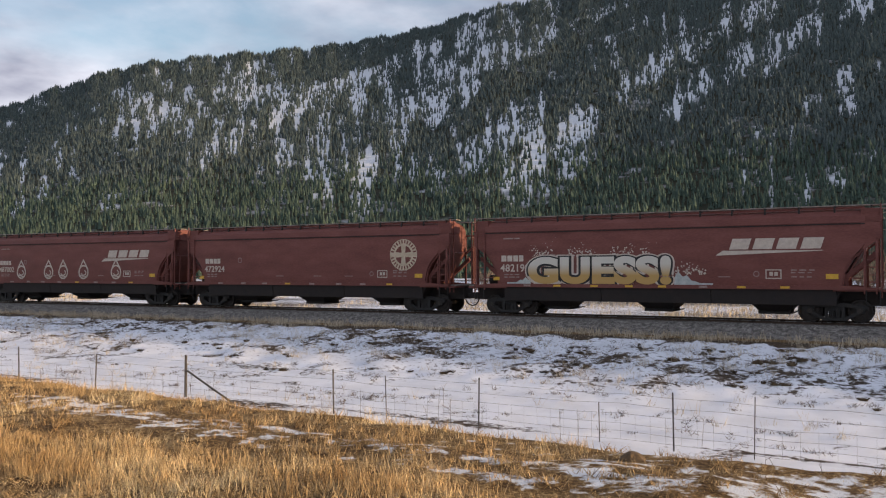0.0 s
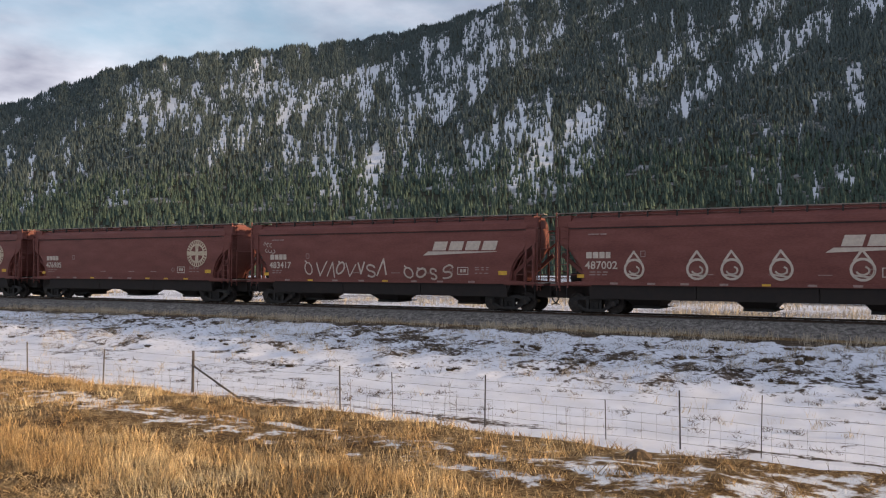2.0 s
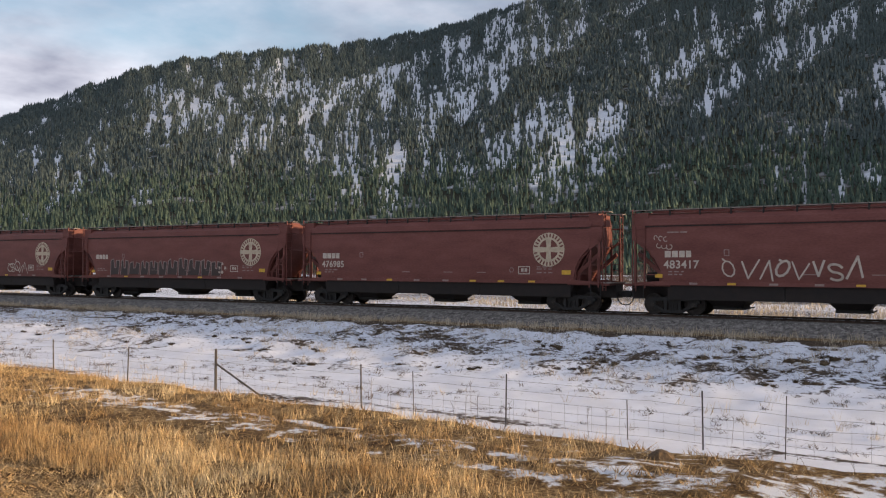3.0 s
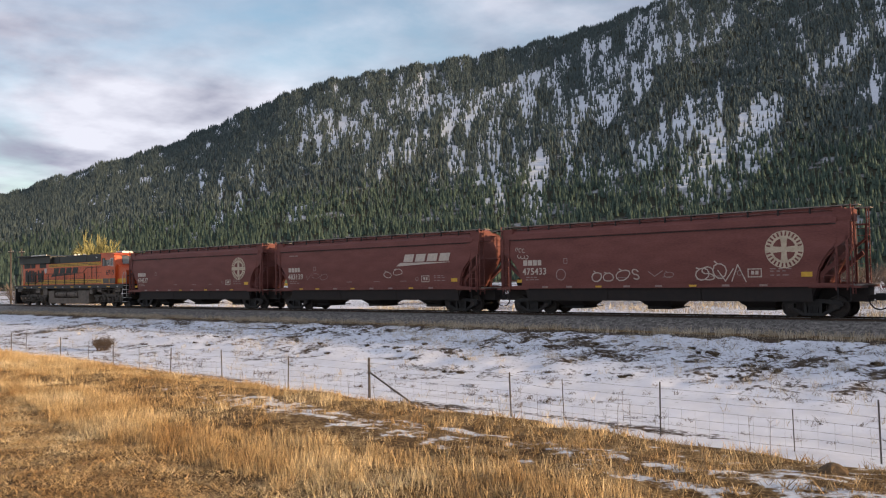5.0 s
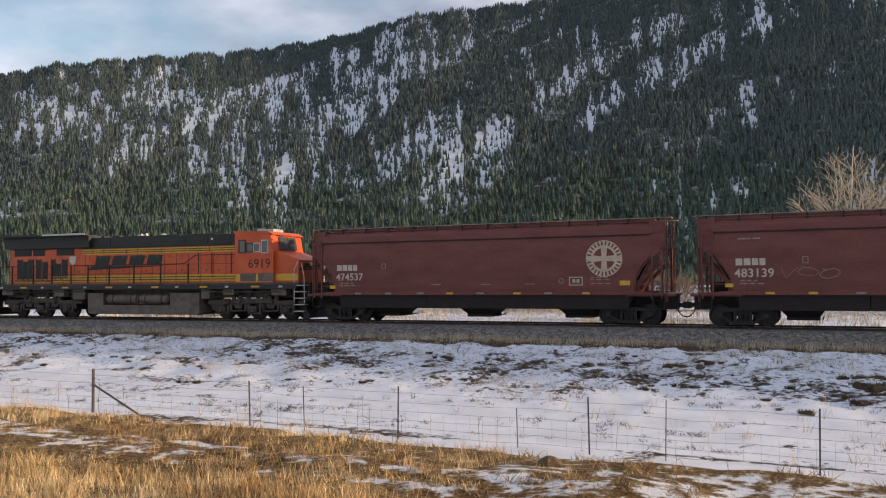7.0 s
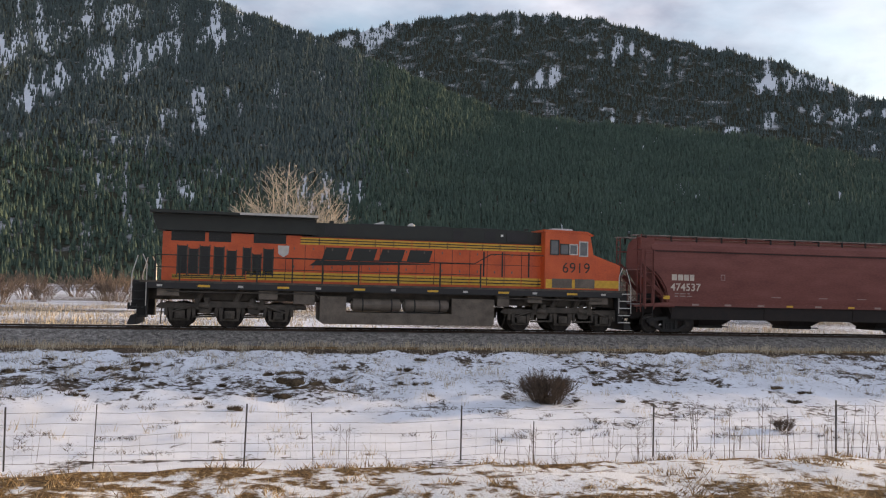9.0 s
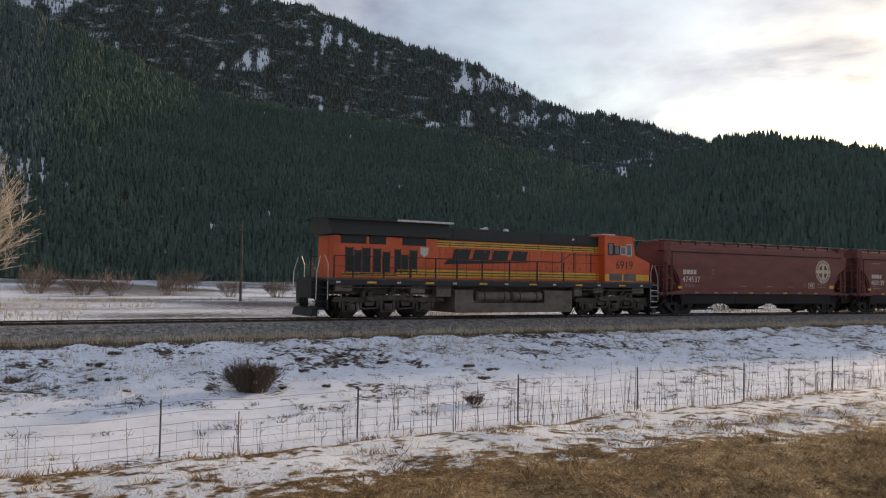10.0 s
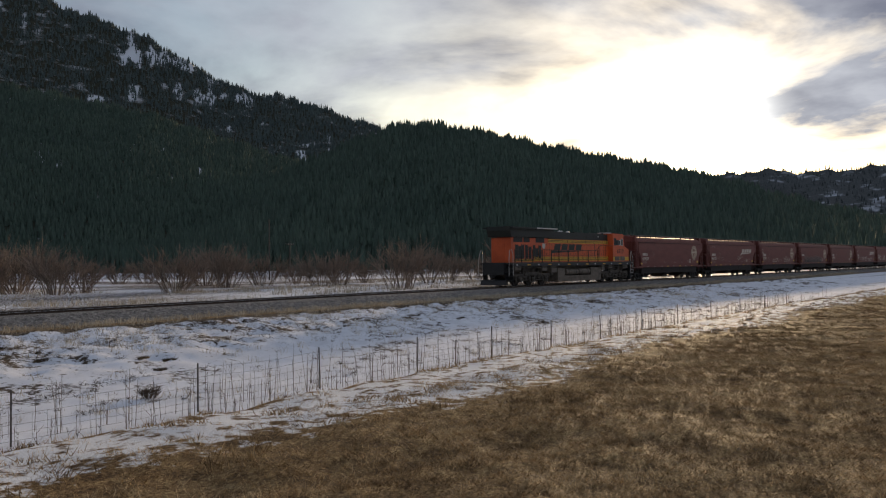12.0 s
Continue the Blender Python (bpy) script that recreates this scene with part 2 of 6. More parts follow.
def ground_material(name, snow, soil, sharp=0.06, scale=1.6, fine=14.0, attribute="snow", snow_rough=0.75, relief=0.05):
    """Snow over soil, the snow's cover stored on the mesh and broken up by noise."""
    m = bpy.data.materials.new(name)
    m.use_nodes = True
    nt = m.node_tree
    add, link = nt.nodes.new, nt.links.new
    b = nt.nodes["Principled BSDF"]
    b.inputs["Specular IOR Level"].default_value = 0.08
    coord = add("ShaderNodeTexCoord")
    at = add("ShaderNodeAttribute")
    at.attribute_name = attribute
    noises = []
    for s, d in ((scale, 7.0), (fine, 5.0), (0.13 * scale, 4.0)):
        n = add("ShaderNodeTexNoise")
        n.inputs["Scale"].default_value, n.inputs["Detail"].default_value, n.inputs["Roughness"].default_value = s, d, 0.62
        link(coord.outputs["Object"], n.inputs["Vector"])
        noises.append(n)
    s1 = add("ShaderNodeMath")
    s1.operation = "ADD"
    link(at.outputs["Fac"], s1.inputs[0])
    link(noises[0].outputs["Fac"], s1.inputs[1])
    cover = add("ShaderNodeMapRange")
    cover.inputs["From Min"].default_value, cover.inputs["From Max"].default_value = 1.0 - sharp, 1.0 + sharp
    link(s1.outputs[0], cover.inputs["Value"])
    earth = add("ShaderNodeValToRGB")
    earth.color_ramp.elements[0].position, earth.color_ramp.elements[1].position = 0.38, 0.60
    earth.color_ramp.elements[0].color, earth.color_ramp.elements[1].color = (*soil[0], 1), (*soil[-1], 1)
    if len(soil) == 3:
        earth.color_ramp.elements.new(0.5).color = (*soil[1], 1)
    tufted = add("ShaderNodeMath")
    tufted.operation = "MULTIPLY_ADD"
    link(noises[1].outputs["Fac"], tufted.inputs[0])
    tufted.inputs[1].default_value = 0.55
    clumps = add("ShaderNodeMath")
    clumps.operation = "MULTIPLY"
    link(noises[0].outputs["Fac"], clumps.inputs[0])
    clumps.inputs[1].default_value = 0.45
    link(clumps.outputs[0], tufted.inputs[2])
    link(tufted.outputs[0], earth.inputs["Fac"])
    tint = add("ShaderNodeValToRGB")
    tint.color_ramp.elements[0].position, tint.color_ramp.elements[1].position = 0.35, 0.6
    tint.color_ramp.elements[0].color, tint.color_ramp.elements[1].color = (*[c * 0.86 for c in snow], 1), (*snow, 1)
    link(noises[2].outputs["Fac"], tint.inputs["Fac"])
    link(mixing(nt, cover.outputs[0], earth.outputs["Color"], tint.outputs["Color"]), b.inputs["Base Color"])
    b.inputs["Roughness"].default_value = snow_rough
    bp = add("ShaderNodeBump")
    bp.inputs["Strength"].default_value, bp.inputs["Distance"].default_value = 0.9, relief
    link(noises[1].outputs["Fac"], bp.inputs["Height"])
    link(bp.outputs[0], b.inputs["Normal"])
    return m


FIELD = ground_material("field_and_snow", (0.82, 0.84, 0.88), ((0.052, 0.030, 0.013), (0.175, 0.108, 0.048), (0.38, 0.275, 0.135)), sharp=0.045, scale=4.6, fine=27)
BANK = ground_material("bank_turf_and_snow", (0.80, 0.82, 0.88), ((0.028, 0.021, 0.016), (0.075, 0.055, 0.038), (0.17, 0.13, 0.09)), sharp=0.06, scale=5.5, fine=17)
BALLAST_BED = material("ballast_bed", ((0.05, 0.046, 0.042), (0.17, 0.155, 0.14), (0.36, 0.335, 0.305)), 0.95, 0, 5, 1.0, 17)
# snow colour toned down for needle litter and for shade among the trees
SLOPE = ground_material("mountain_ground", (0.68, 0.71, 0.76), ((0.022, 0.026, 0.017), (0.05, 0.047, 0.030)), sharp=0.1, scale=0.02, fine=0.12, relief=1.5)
# far ground paled and blued the same way, haze in its colours
SLOPE_HAZED = ground_material("hazed_mountain_ground", (0.62, 0.66, 0.74), ((0.05, 0.058, 0.06), (0.085, 0.092, 0.094)), sharp=0.1, scale=0.012, fine=0.1, relief=1.5)


# ---- mesh helpers ----
class Shape:
    """Collects vertices and faces of one mesh."""

    def __init__(self):
        self.v, self.f = [], []

    def add(self, verts, faces):
        k = len(self.v)
        self.v += [tuple(p) for p in verts]
        self.f += [tuple(i + k for i in fc) for fc in faces]
        return self

    def box(self, x0, x1, y0, y1, z0, z1, cut=0.0):
        if cut:
            c = cut
            ring = lambda x, i: [(x, y0 + c - i, z0 - i + 0), (x, y1 - c + i, z0 - i + 0), (x, y1 + i, z0 + c), (x, y1 + i, z1 - c), (x, y1 - c + i, z1 + i), (x, y0 + c - i, z1 + i), (x, y0 - i, z1 - c), (x, y0 - i, z0 + c)]
            return self.add(ring(x0, 0) + ring(x1, 0), [tuple(range(7, -1, -1)), tuple(range(8, 16))] + [(i, (i + 1) % 8, 8 + (i + 1) % 8, 8 + i) for i in range(8)])
        p = [(x, y, z) for x in (x0, x1) for y in (y0, y1) for z in (z0, z1)]
        return self.add(p, [(0, 1, 3, 2), (4, 6, 7, 5), (0, 4, 5, 1), (2, 3, 7, 6), (0, 2, 6, 4), (1, 5, 7, 3)])

    def prism(self, outline, y0, y1):
        """An outline in x, z pushed from y0 to y1."""
        n = len(outline)
        p = [(x, y0, z) for x, z in outline] + [(x, y1, z) for x, z in outline]
        return self.add(p, [tuple(range(n)), tuple(range(2 * n - 1, n - 1, -1))] + [(i, i + n, (i + 1) % n + n, (i + 1) % n) for i in range(n)])

    def tube(self, a, b, r, sides=6, r2=None):
        a, b = Vector(a), Vector(b)
        q = (b - a).to_track_quat("Z", "Y")
        r2 = r if r2 is None else r2
        p = []
        for c, rr in ((a, r), (b, r2)):
            p += [c + q @ Vector((rr * math.cos(2 * math.pi * i / sides), rr * math.sin(2 * math.pi * i / sides), 0)) for i in range(sides)]
        return self.add(p, [tuple(range(sides - 1, -1, -1)), tuple(range(sides, 2 * sides))] + [(i, (i + 1) % sides, (i + 1) % sides + sides, i + sides) for i in range(sides)])

    def pipe(self, pts, r, sides=5):
        for a, b in zip(pts, pts[1:]):
            self.tube(a, b, r, sides)
        return self

    def disc(self, c, radius, y0, y1, sides=20, inner=None):
        """A round plate facing along y."""
        cx, cz = c
        ring = lambda rr, y: [(cx + rr * math.cos(2 * math.pi * i / sides), y, cz + rr * math.sin(2 * math.pi * i / sides)) for i in range(sides)]
        if inner is None:
            return self.prism([(x, z) for x, _, z in ring(radius, 0)], y0, y1)
        p = ring(radius, y0) + ring(inner, y0) + ring(radius, y1) + ring(inner, y1)
        n, fs = sides, []
        for i in range(n):
            j = (i + 1) % n
            fs += [(i, j, n + j, n + i), (2 * n + j, 2 * n + i, 3 * n + i, 3 * n + j), (i, 2 * n + i, 2 * n + j, j), (n + i, n + j, 3 * n + j, 3 * n + i)]
        return self.add(p, fs)

    def mesh(self, name, mat):
        me = bpy.data.meshes.new(name)
        me.from_pydata(self.v, [], self.f)
        me.materials.append(mat)
        bm = bmesh.new()
        bm.from_mesh(me)
        bmesh.ops.recalc_face_normals(bm, faces=bm.faces)
        bm.to_mesh(me)
        bm.free()
        return me


def part(name, shape, mat, parent, label="", place=None):
    ob = new(name, shape if isinstance(shape, bpy.types.Mesh) else shape.mesh(name, mat))
    ob.parent = parent
    if place is not None:
        ob.matrix_basis = place
    return tagged(ob, label)


def stuff_mesh(name, verts, faces, mat):
    """A large mesh of equal-sided faces out of arrays."""
    me = bpy.data.meshes.new(name)
    k = faces.shape[1]
    me.vertices.add(len(verts))
    me.vertices.foreach_set("co", np.asarray(verts, np.float32).ravel())
    me.loops.add(faces.size)
    me.loops.foreach_set("vertex_index", np.asarray(faces, np.int32).ravel())
    me.polygons.add(len(faces))
    me.polygons.foreach_set("loop_start", np.arange(0, faces.size, k, dtype=np.int32))
    me.materials.append(mat)
    me.update(calc_edges=True)
    return me


def letters(text, size, mat, shear=0.0, fat=0.0, depth=0.004, wide=1.0):
    """Lettering as a flat mesh standing in x, z and facing -y."""
    cu = bpy.data.curves.new("lettering", "FONT")
    cu.body, cu.size, cu.shear, cu.offset, cu.extrude = text, size, shear, fat, depth
    cu.space_character = 1.05
    ob = bpy.data.objects.new("lettering", cu)
    scene.collection.objects.link(ob)
    bpy.context.view_layer.update()
    me = bpy.data.meshes.new_from_object(ob.evaluated_get(bpy.context.evaluated_depsgraph_get()))
    bpy.data.objects.remove(ob)
    me.transform(Matrix.Rotation(math.pi / 2, 4, "X") @ Matrix.Diagonal((wide, 1, 1, 1)))
    me.materials.clear()
    me.materials.append(mat)
    return me


# ---- the line of the track, seen from above ----
COEF = (36.4963, 4.5924, -10.2805, 1.2425, 5.6445, -3.6519, 0.6789)
RIM = (35.678, 3.551, -6.563, 1.265, 0.212)
AXIS = 35.678


def track_y(x):
    u = np.clip(x, -62, 225) / 100
    y = sum(c * u ** i for i, c in enumerate(COEF))
    return y + np.where(x > 225, -0.02 * (x - 225), 0) + np.where(x < -62, 0.105 * (x + 62), 0)


def shift(x, v):
    """How far the strips of ground lie beside their straight place: the track's bend by the track, the field's by the field."""
    u = np.clip(x, -150, 260) / 100
    rim = sum(c * u ** i for i, c in enumerate(RIM)) - AXIS
    w = np.clip((np.asarray(v, float) - 18) / 12, 0, 1)
    return rim * (1 - w) + (track_y(x) - AXIS) * w


LINE_X = np.linspace(-420, 620, 10401)
LINE_Y = track_y(LINE_X)
LINE_S = np.concatenate([[0], np.cumsum(np.hypot(np.diff(LINE_X), np.diff(LINE_Y)))])
LINE_S -= np.interp(0, LINE_X, LINE_S)


def on_track(s):
    """Place and heading at the distance s along the track."""
    x = np.interp(s, LINE_S, LINE_X)
    y = float(track_y(np.array(x)))
    slope = float(track_y(np.array(x + 0.5)) - track_y(np.array(x - 0.5)))
    return float(x), y, math.degrees(math.atan(slope))


def smooth(a, b, x):
    u = np.clip((x - a) / (b - a), 0, 1)
    return u * u * (3 - 2 * u)


def wave(x, y, s, seed=0.0):
    """Cheap repeatable relief out of crossed sines, for arrays."""
    return (np.sin(x * s + 1.7 * np.sin(y * s * 0.7 + seed)) + np.sin(y * s * 1.3 + 2.1 * np.sin(x * s * 0.6 + 2 + seed)) + np.sin((x + y) * s * 0.9 + seed)) / 3


def vnoise(x, y, seed=0):
    """Smooth random relief from 0 to 1 on a unit lattice, for arrays."""
    xi, yi = np.floor(x).astype(np.int64), np.floor(y).astype(np.int64)
    fx, fy = x - xi, y - yi
    fx, fy = fx * fx * (3 - 2 * fx), fy * fy * (3 - 2 * fy)

    def lattice(i, j):
        h = (i * 374761393 + j * 668265263 + seed * 982451653) & 0xFFFFFFFF
        h = ((h ^ (h >> 13)) * 1274126177) & 0xFFFFFFFF
        return ((h ^ (h >> 16)) & 0xFFFF) / 65535.0

    a = lattice(xi, yi) * (1 - fx) + lattice(xi + 1, yi) * fx
    b = lattice(xi, yi + 1) * (1 - fx) + lattice(xi + 1, yi + 1) * fx
    return a * (1 - fy) + b * fy


# ---- ground: field, ditch, bank, track bed and the valley floor as one sheet ----
PROFILE_V = (-4000, -60, -6, 3.0, 6.6, 7.5, 9.5, 13.5, 17.5, 20.5, 25.0, 29.5, 31.0, 31.6, 33.0, 34.15, 34.4, 37.2, 37.5, 39.6, 43, 60, 4200)
PROFILE_Z = (-0.3, 0.1, 0.30, 0.32, 0.30, 0.25, -0.35, -1.35, -1.62, -1.55, -1.20, -0.82, -0.64, -0.60, -0.58, -0.14, -0.12, -0.12, -0.14, -0.7, -0.95, -1.0, -1.0)


def ground_z(x, v):
    x, v = np.asarray(x, float), np.asarray(v, float)
    z = np.interp(v, PROFILE_V, PROFILE_Z)
    z = z + 0.08 * (vnoise(x / 0.9, v / 0.8, 8) - 0.5) * (v < 9) + 0.08 * (vnoise(x / 0.42, v / 0.42, 9) - 0.5) * (v < 9)
    bank = smooth(9, 14, v) * (1 - smooth(30.5, 31.3, v))
    z = z + bank * (0.05 * (vnoise(x / 1.9, v / 1.6, 1) - 0.5) + 0.27 * (vnoise(x / 0.75, v / 0.75, 2) - 0.5) * smooth(20.5, 25, v) + 0.07 * (vnoise(x / 0.36, v / 0.3, 3) - 0.5))
    z = z + 0.05 * wave(x, v, 0.5, 5) * smooth(40, 48, v)
    return z


def ground():
    far = np.array([120, 170, 240, 330, 450, 620, 850, 1200, 1700, 2500, 3600, 4500.0])
    gx = np.concatenate([-far[::-1], np.arange(-100, -45, 1.0), np.arange(-45, 60, 0.3), np.arange(60, 118, 1.2), far])
    gv = np.concatenate([-far[::-1], [-80, -50, -30, -18, -12, -8, -5], np.arange(-3, 9, 0.25), np.arange(9, 20, 0.4), np.arange(20, 34.2, 0.25), [34.15, 34.4, 35, 36, 37.2, 37.5, 38.5, 39.6], np.arange(41, 60, 1.5), np.arange(62, 118, 6), far])
    X, V = np.meshgrid(gx, gv, indexing="ij")
    bend = shift(X, V)
    Y = V + bend * np.clip(1.3 - np.abs(V) / 300, 0, 1)
    Z = ground_z(X, V)
    nx, nv = len(gx), len(gv)
    idx = np.arange(nx * nv).reshape(nx, nv)
    quads = np.stack([idx[:-1, :-1], idx[1:, :-1], idx[1:, 1:], idx[:-1, 1:]], -1).reshape(-1, 4)
    me = stuff_mesh("ground", np.stack([X, Y, Z], -1).reshape(-1, 3), quads, FIELD)
    me.materials.append(BALLAST_BED)
    me.materials.append(BANK)
    # how readily snow lies: on the bank, in the ditch, and in a thinning strip at the field's edge
    snow = 0.05 + 0 * X
    strip = smooth(4.2, 6.2, V + 0.5 * wave(X, V, 0.6)) * (1 - smooth(7.3, 8.0, V))
    snow = snow + strip * (0.25 + 0.26 * smooth(-7, 3, X))
    lane = smooth(5.2, 5.8, V) * (1 - smooth(6.5, 7.0, V)) * smooth(-19, -9, X)
    snow = np.maximum(snow, lane * (0.27 + 0.26 * vnoise(X / 1.6, V / 0.3, 24) + 0.04 * smooth(-14, 0, X)))
    slope = smooth(7.6, 10, V) * (1 - smooth(30.6, 31.2, V + 0.25 * wave(X, V, 1.7)))
    worn = smooth(19, 26, V + 1.5 * wave(X, V, 0.35)) * (1 - 0.3 * smooth(5, 30, X))
    bare = smooth(0.57, 0.80, 0.35 * vnoise(X / 0.8, V / 0.9, 31) + 0.35 * vnoise(X / 0.35, V / 0.4, 34) + 0.30 * vnoise(X / 4, V / 3, 32) + 0.08 * worn)
    pools = smooth(0.60, 0.74, vnoise(X / 3.2, V / 0.55, 33)) * smooth(11.5, 12.5, V) * (1 - smooth(16.5, 18, V)) * (1 - smooth(0, 8, X))
    snow = np.maximum(snow, slope * (0.72 - 0.105 * worn - 0.23 * bare - 0.28 * pools))
    snow = np.maximum(snow, smooth(40, 43, V) * (0.36 + 0.30 * vnoise(X / 14, V / 5, 14)))
    at = me.attributes.new("snow", "FLOAT", "POINT")
    at.data.foreach_set("value", snow.astype(np.float32).ravel())
    mid = 0.5 * (gv[:-1] + gv[1:])
    which = np.tile(np.where((mid > 32.6) & (mid < 39.6), 1, np.where(((mid > 9.0) & (mid < 31.4)) | (mid > 39.6), 2, 0)), (nx - 1, 1)).astype(np.int32).ravel()
    me.polygons.foreach_set("material_index", which)
    me.polygons.foreach_set("use_smooth", np.ones(len(quads), bool))
    tagged(new("ground", me), "dry grass field, snowy ditch and embankment, valley floor", "ground", kind="structure")


ground()


# ---- mountains ----
rng = np.random.default_rng(7)


def mountain(name, label, table, foot, mat, tree_mat, trees, tree_height, snow_base, seed, back=0.4, glades=(), low_mat=None, grid=4.0):
    """A wooded range: azimuth, ridge elevation and ridge distance, rising from the foot's distance."""
    az = np.array([r[0] for r in table], float)
    el = np.array([r[1] for r in table], float)
    dist = np.array([r[2] for r in table], float)

    def eased(a, values, reach):
        return sum(np.interp(a + k * reach, az, values) for k in (-1, -0.5, 0, 0.5, 1)) / 5

    def height(a, u):
        """u: 0 at the foot, 1 on the ridge, above it the far side."""
        d1 = eased(a, dist, 4.0)
        d = foot + (d1 - foot) * u
        crest = eased(a, el, 1.2)
        crest = crest + (0.10 * np.sin(a * 2.1 + seed) + 0.07 * np.sin(a * 5.3 + seed)) * np.clip(u * 3 - 2, 0, 1)
        h1 = d1 * np.tan(np.radians(crest)) - tree_height * 0.55
        rise = np.where(u <= 1, np.clip(u, 0, 1) ** 1.22, 1 - (u - 1) * 1.2)
        x, y = d * np.sin(np.radians(a)), d * np.cos(np.radians(a))
        fold = np.sin((a - 28 * u) * 0.5 + seed) * 0.7 + 0.3 * np.sin((a - 20 * u) * 1.1 + 2 * seed)
        z = h1 * rise + h1 * 0.005 * fold * np.clip(u * (1 - u) * 4, 0, 1)
        return x, y, z + EYE - 3.4 * (1 - np.clip(u, 0, 1)) ** 3

    def cover(a, u):
        """Open snowy ground: bands that climb slantwise across the slope, and glades."""
        k = int(seed * 10)
        n = 0.40 * vnoise((a - 28 * u) / 2.6, u * 1.7, k) + 0.20 * vnoise(a / 6.0 + u * 1.3, u * 3.4, k + 1) + 0.40 * vnoise(a / 0.42, u * 10, k + 2)
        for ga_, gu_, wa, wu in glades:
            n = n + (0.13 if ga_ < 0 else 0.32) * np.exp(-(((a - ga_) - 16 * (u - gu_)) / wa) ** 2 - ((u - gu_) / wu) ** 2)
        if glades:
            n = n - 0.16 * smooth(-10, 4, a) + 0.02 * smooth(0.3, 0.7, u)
        low = smooth(0.08, 0.30, u + 0.2 * (vnoise(a / 4, u * 2, k + 3) - 0.5))
        return smooth(0.50, 0.68, n + snow_base) * low

    ga = np.linspace(az[0], az[-1], int(grid * (az[-1] - az[0])))
    gu = np.concatenate([np.linspace(0, 1, int(17 * grid)), [1.04, 1.12, 1 + back]])
    A, U = np.meshgrid(ga, gu, indexing="ij")
    X, Y, Z = height(A, U)
    idx = np.arange(A.size).reshape(A.shape)
    quads = np.stack([idx[:-1, :-1], idx[1:, :-1], idx[1:, 1:], idx[:-1, 1:]], -1).reshape(-1, 4)
    me = stuff_mesh(name, np.stack([X, Y, Z], -1).reshape(-1, 3), quads, mat)
    at = me.attributes.new("snow", "FLOAT", "POINT")
    at.data.foreach_set("value", (0.34 + 0.50 * cover(A, U)).astype(np.float32).ravel())
    tagged(new(name, me), label, "mountain", kind="structure")

    # the wood: each tree two stacked uneven cones
    a = rng.uniform(az[0], az[-1], trees * 2)
    d1 = np.interp(a, az, dist)
    u = np.clip((np.sqrt(rng.uniform(0, 1, trees * 2) * (d1 ** 2 - foot ** 2) + foot ** 2) - foot) / (d1 - foot), 0, 1)
    u = np.where(rng.uniform(0, 1, len(u)) < 0.06, rng.uniform(0.97, 1.02, len(u)), u)
    x, y, z = height(a, u)
    k = int(seed * 10)
    # stands in columns down the slope, with open slits between them
    rows = smooth(0.30, 0.62, 0.6 * vnoise(a / 0.17, u * 10, k + 4) + 0.4 * vnoise(a / 0.4, u * 18, k + 5))
    keep = rng.uniform(0, 1, len(a)) > 0.86 * cover(a, u) * rows
    x, y, z, a, u = (q[keep][:trees] for q in (x, y, z, a, u))
    n = len(x)
    green = low_mat is not None and 1 - smooth(0.12, 0.42, u) + smooth(0, 9, a) + rng.normal(0, 0.18, n) > 0.5
    sides = 3
    ang = np.arange(sides) * 2 * math.pi / sides
    tpl = []
    for z0, z1, r in ((0.05, 0.74, 0.18), (0.40, 1.0, 0.12)):
        tpl += [(r * math.cos(t), r * math.sin(t), z0) for t in ang] + [(0, 0, z1)]
    tpl = np.array(tpl)
    h = tree_height * rng.uniform(0.55, 1.15, n) * np.where(rng.uniform(0, 1, n) < 0.12, 0.6, 1)
    h = h * (1 + 0.12 * u)
    w = h * rng.uniform(0.75, 1.30, n)
    turn = rng.uniform(0, 6.28, n)
    px = tpl[None, :, 0] * rng.uniform(0.75, 1.3, (n, len(tpl)))
    py = tpl[None, :, 1] * rng.uniform(0.75, 1.3, (n, len(tpl)))
    vx = x[:, None] + (px * np.cos(turn)[:, None] - py * np.sin(turn)[:, None]) * w[:, None]
    vy = y[:, None] + (px * np.sin(turn)[:, None] + py * np.cos(turn)[:, None]) * w[:, None]
    vz = z[:, None] - 0.4 + tpl[None, :, 2] * h[:, None]
    base = np.array([(k + i, k + (i + 1) % sides, k + sides) for k in (0, sides + 1) for i in range(sides)])
    points = np.stack([vx, vy, vz], -1)
    for pick, needles, look_ in ((~green if low_mat else np.ones(n, bool), tree_mat, "dense grey-green conifers over snowy "), (green, low_mat, "dense dark green conifers over lower ")):
        if needles is None:
            continue
        m = int(pick.sum())
        faces = (base[None] + (np.arange(m) * len(tpl))[:, None, None]).reshape(-1, 3)
        wood = stuff_mesh("conifer_forest", points[pick].reshape(-1, 3), faces, needles)
        wood.polygons.foreach_set("use_smooth", np.ones(len(faces), bool))
        tagged(new("conifer_forest", wood), look_ + name.replace("_", " "), "forest", kind="stuff")


MAIN = [(-98, 3.6, 1900), (-90, 4.0, 1900), (-75, 5.3, 1850), (-69.8, 7.4, 1800), (-63.8, 9.4, 1750), (-58.5, 12.0, 1700), (-54.6, 13.6, 1650), (-49.5, 14.6, 1600), (-41, 15.75, 1550),
        (-35, 16.9, 1500), (-29.5, 18.5, 1450), (-20, 19.3, 1400), (-12, 19.6, 1350), (-6, 18.7, 1250), (-1.3, 17.6, 1150), (6.7, 15.2, 1050), (13.6, 12.5, 1000), (20, 11.6, 1000), (25.8, 11.2, 1000), (33, 10.1, 1000), (39.3, 8.2, 980), (44.5, 6.6, 950), (58, 2.0, 900)]
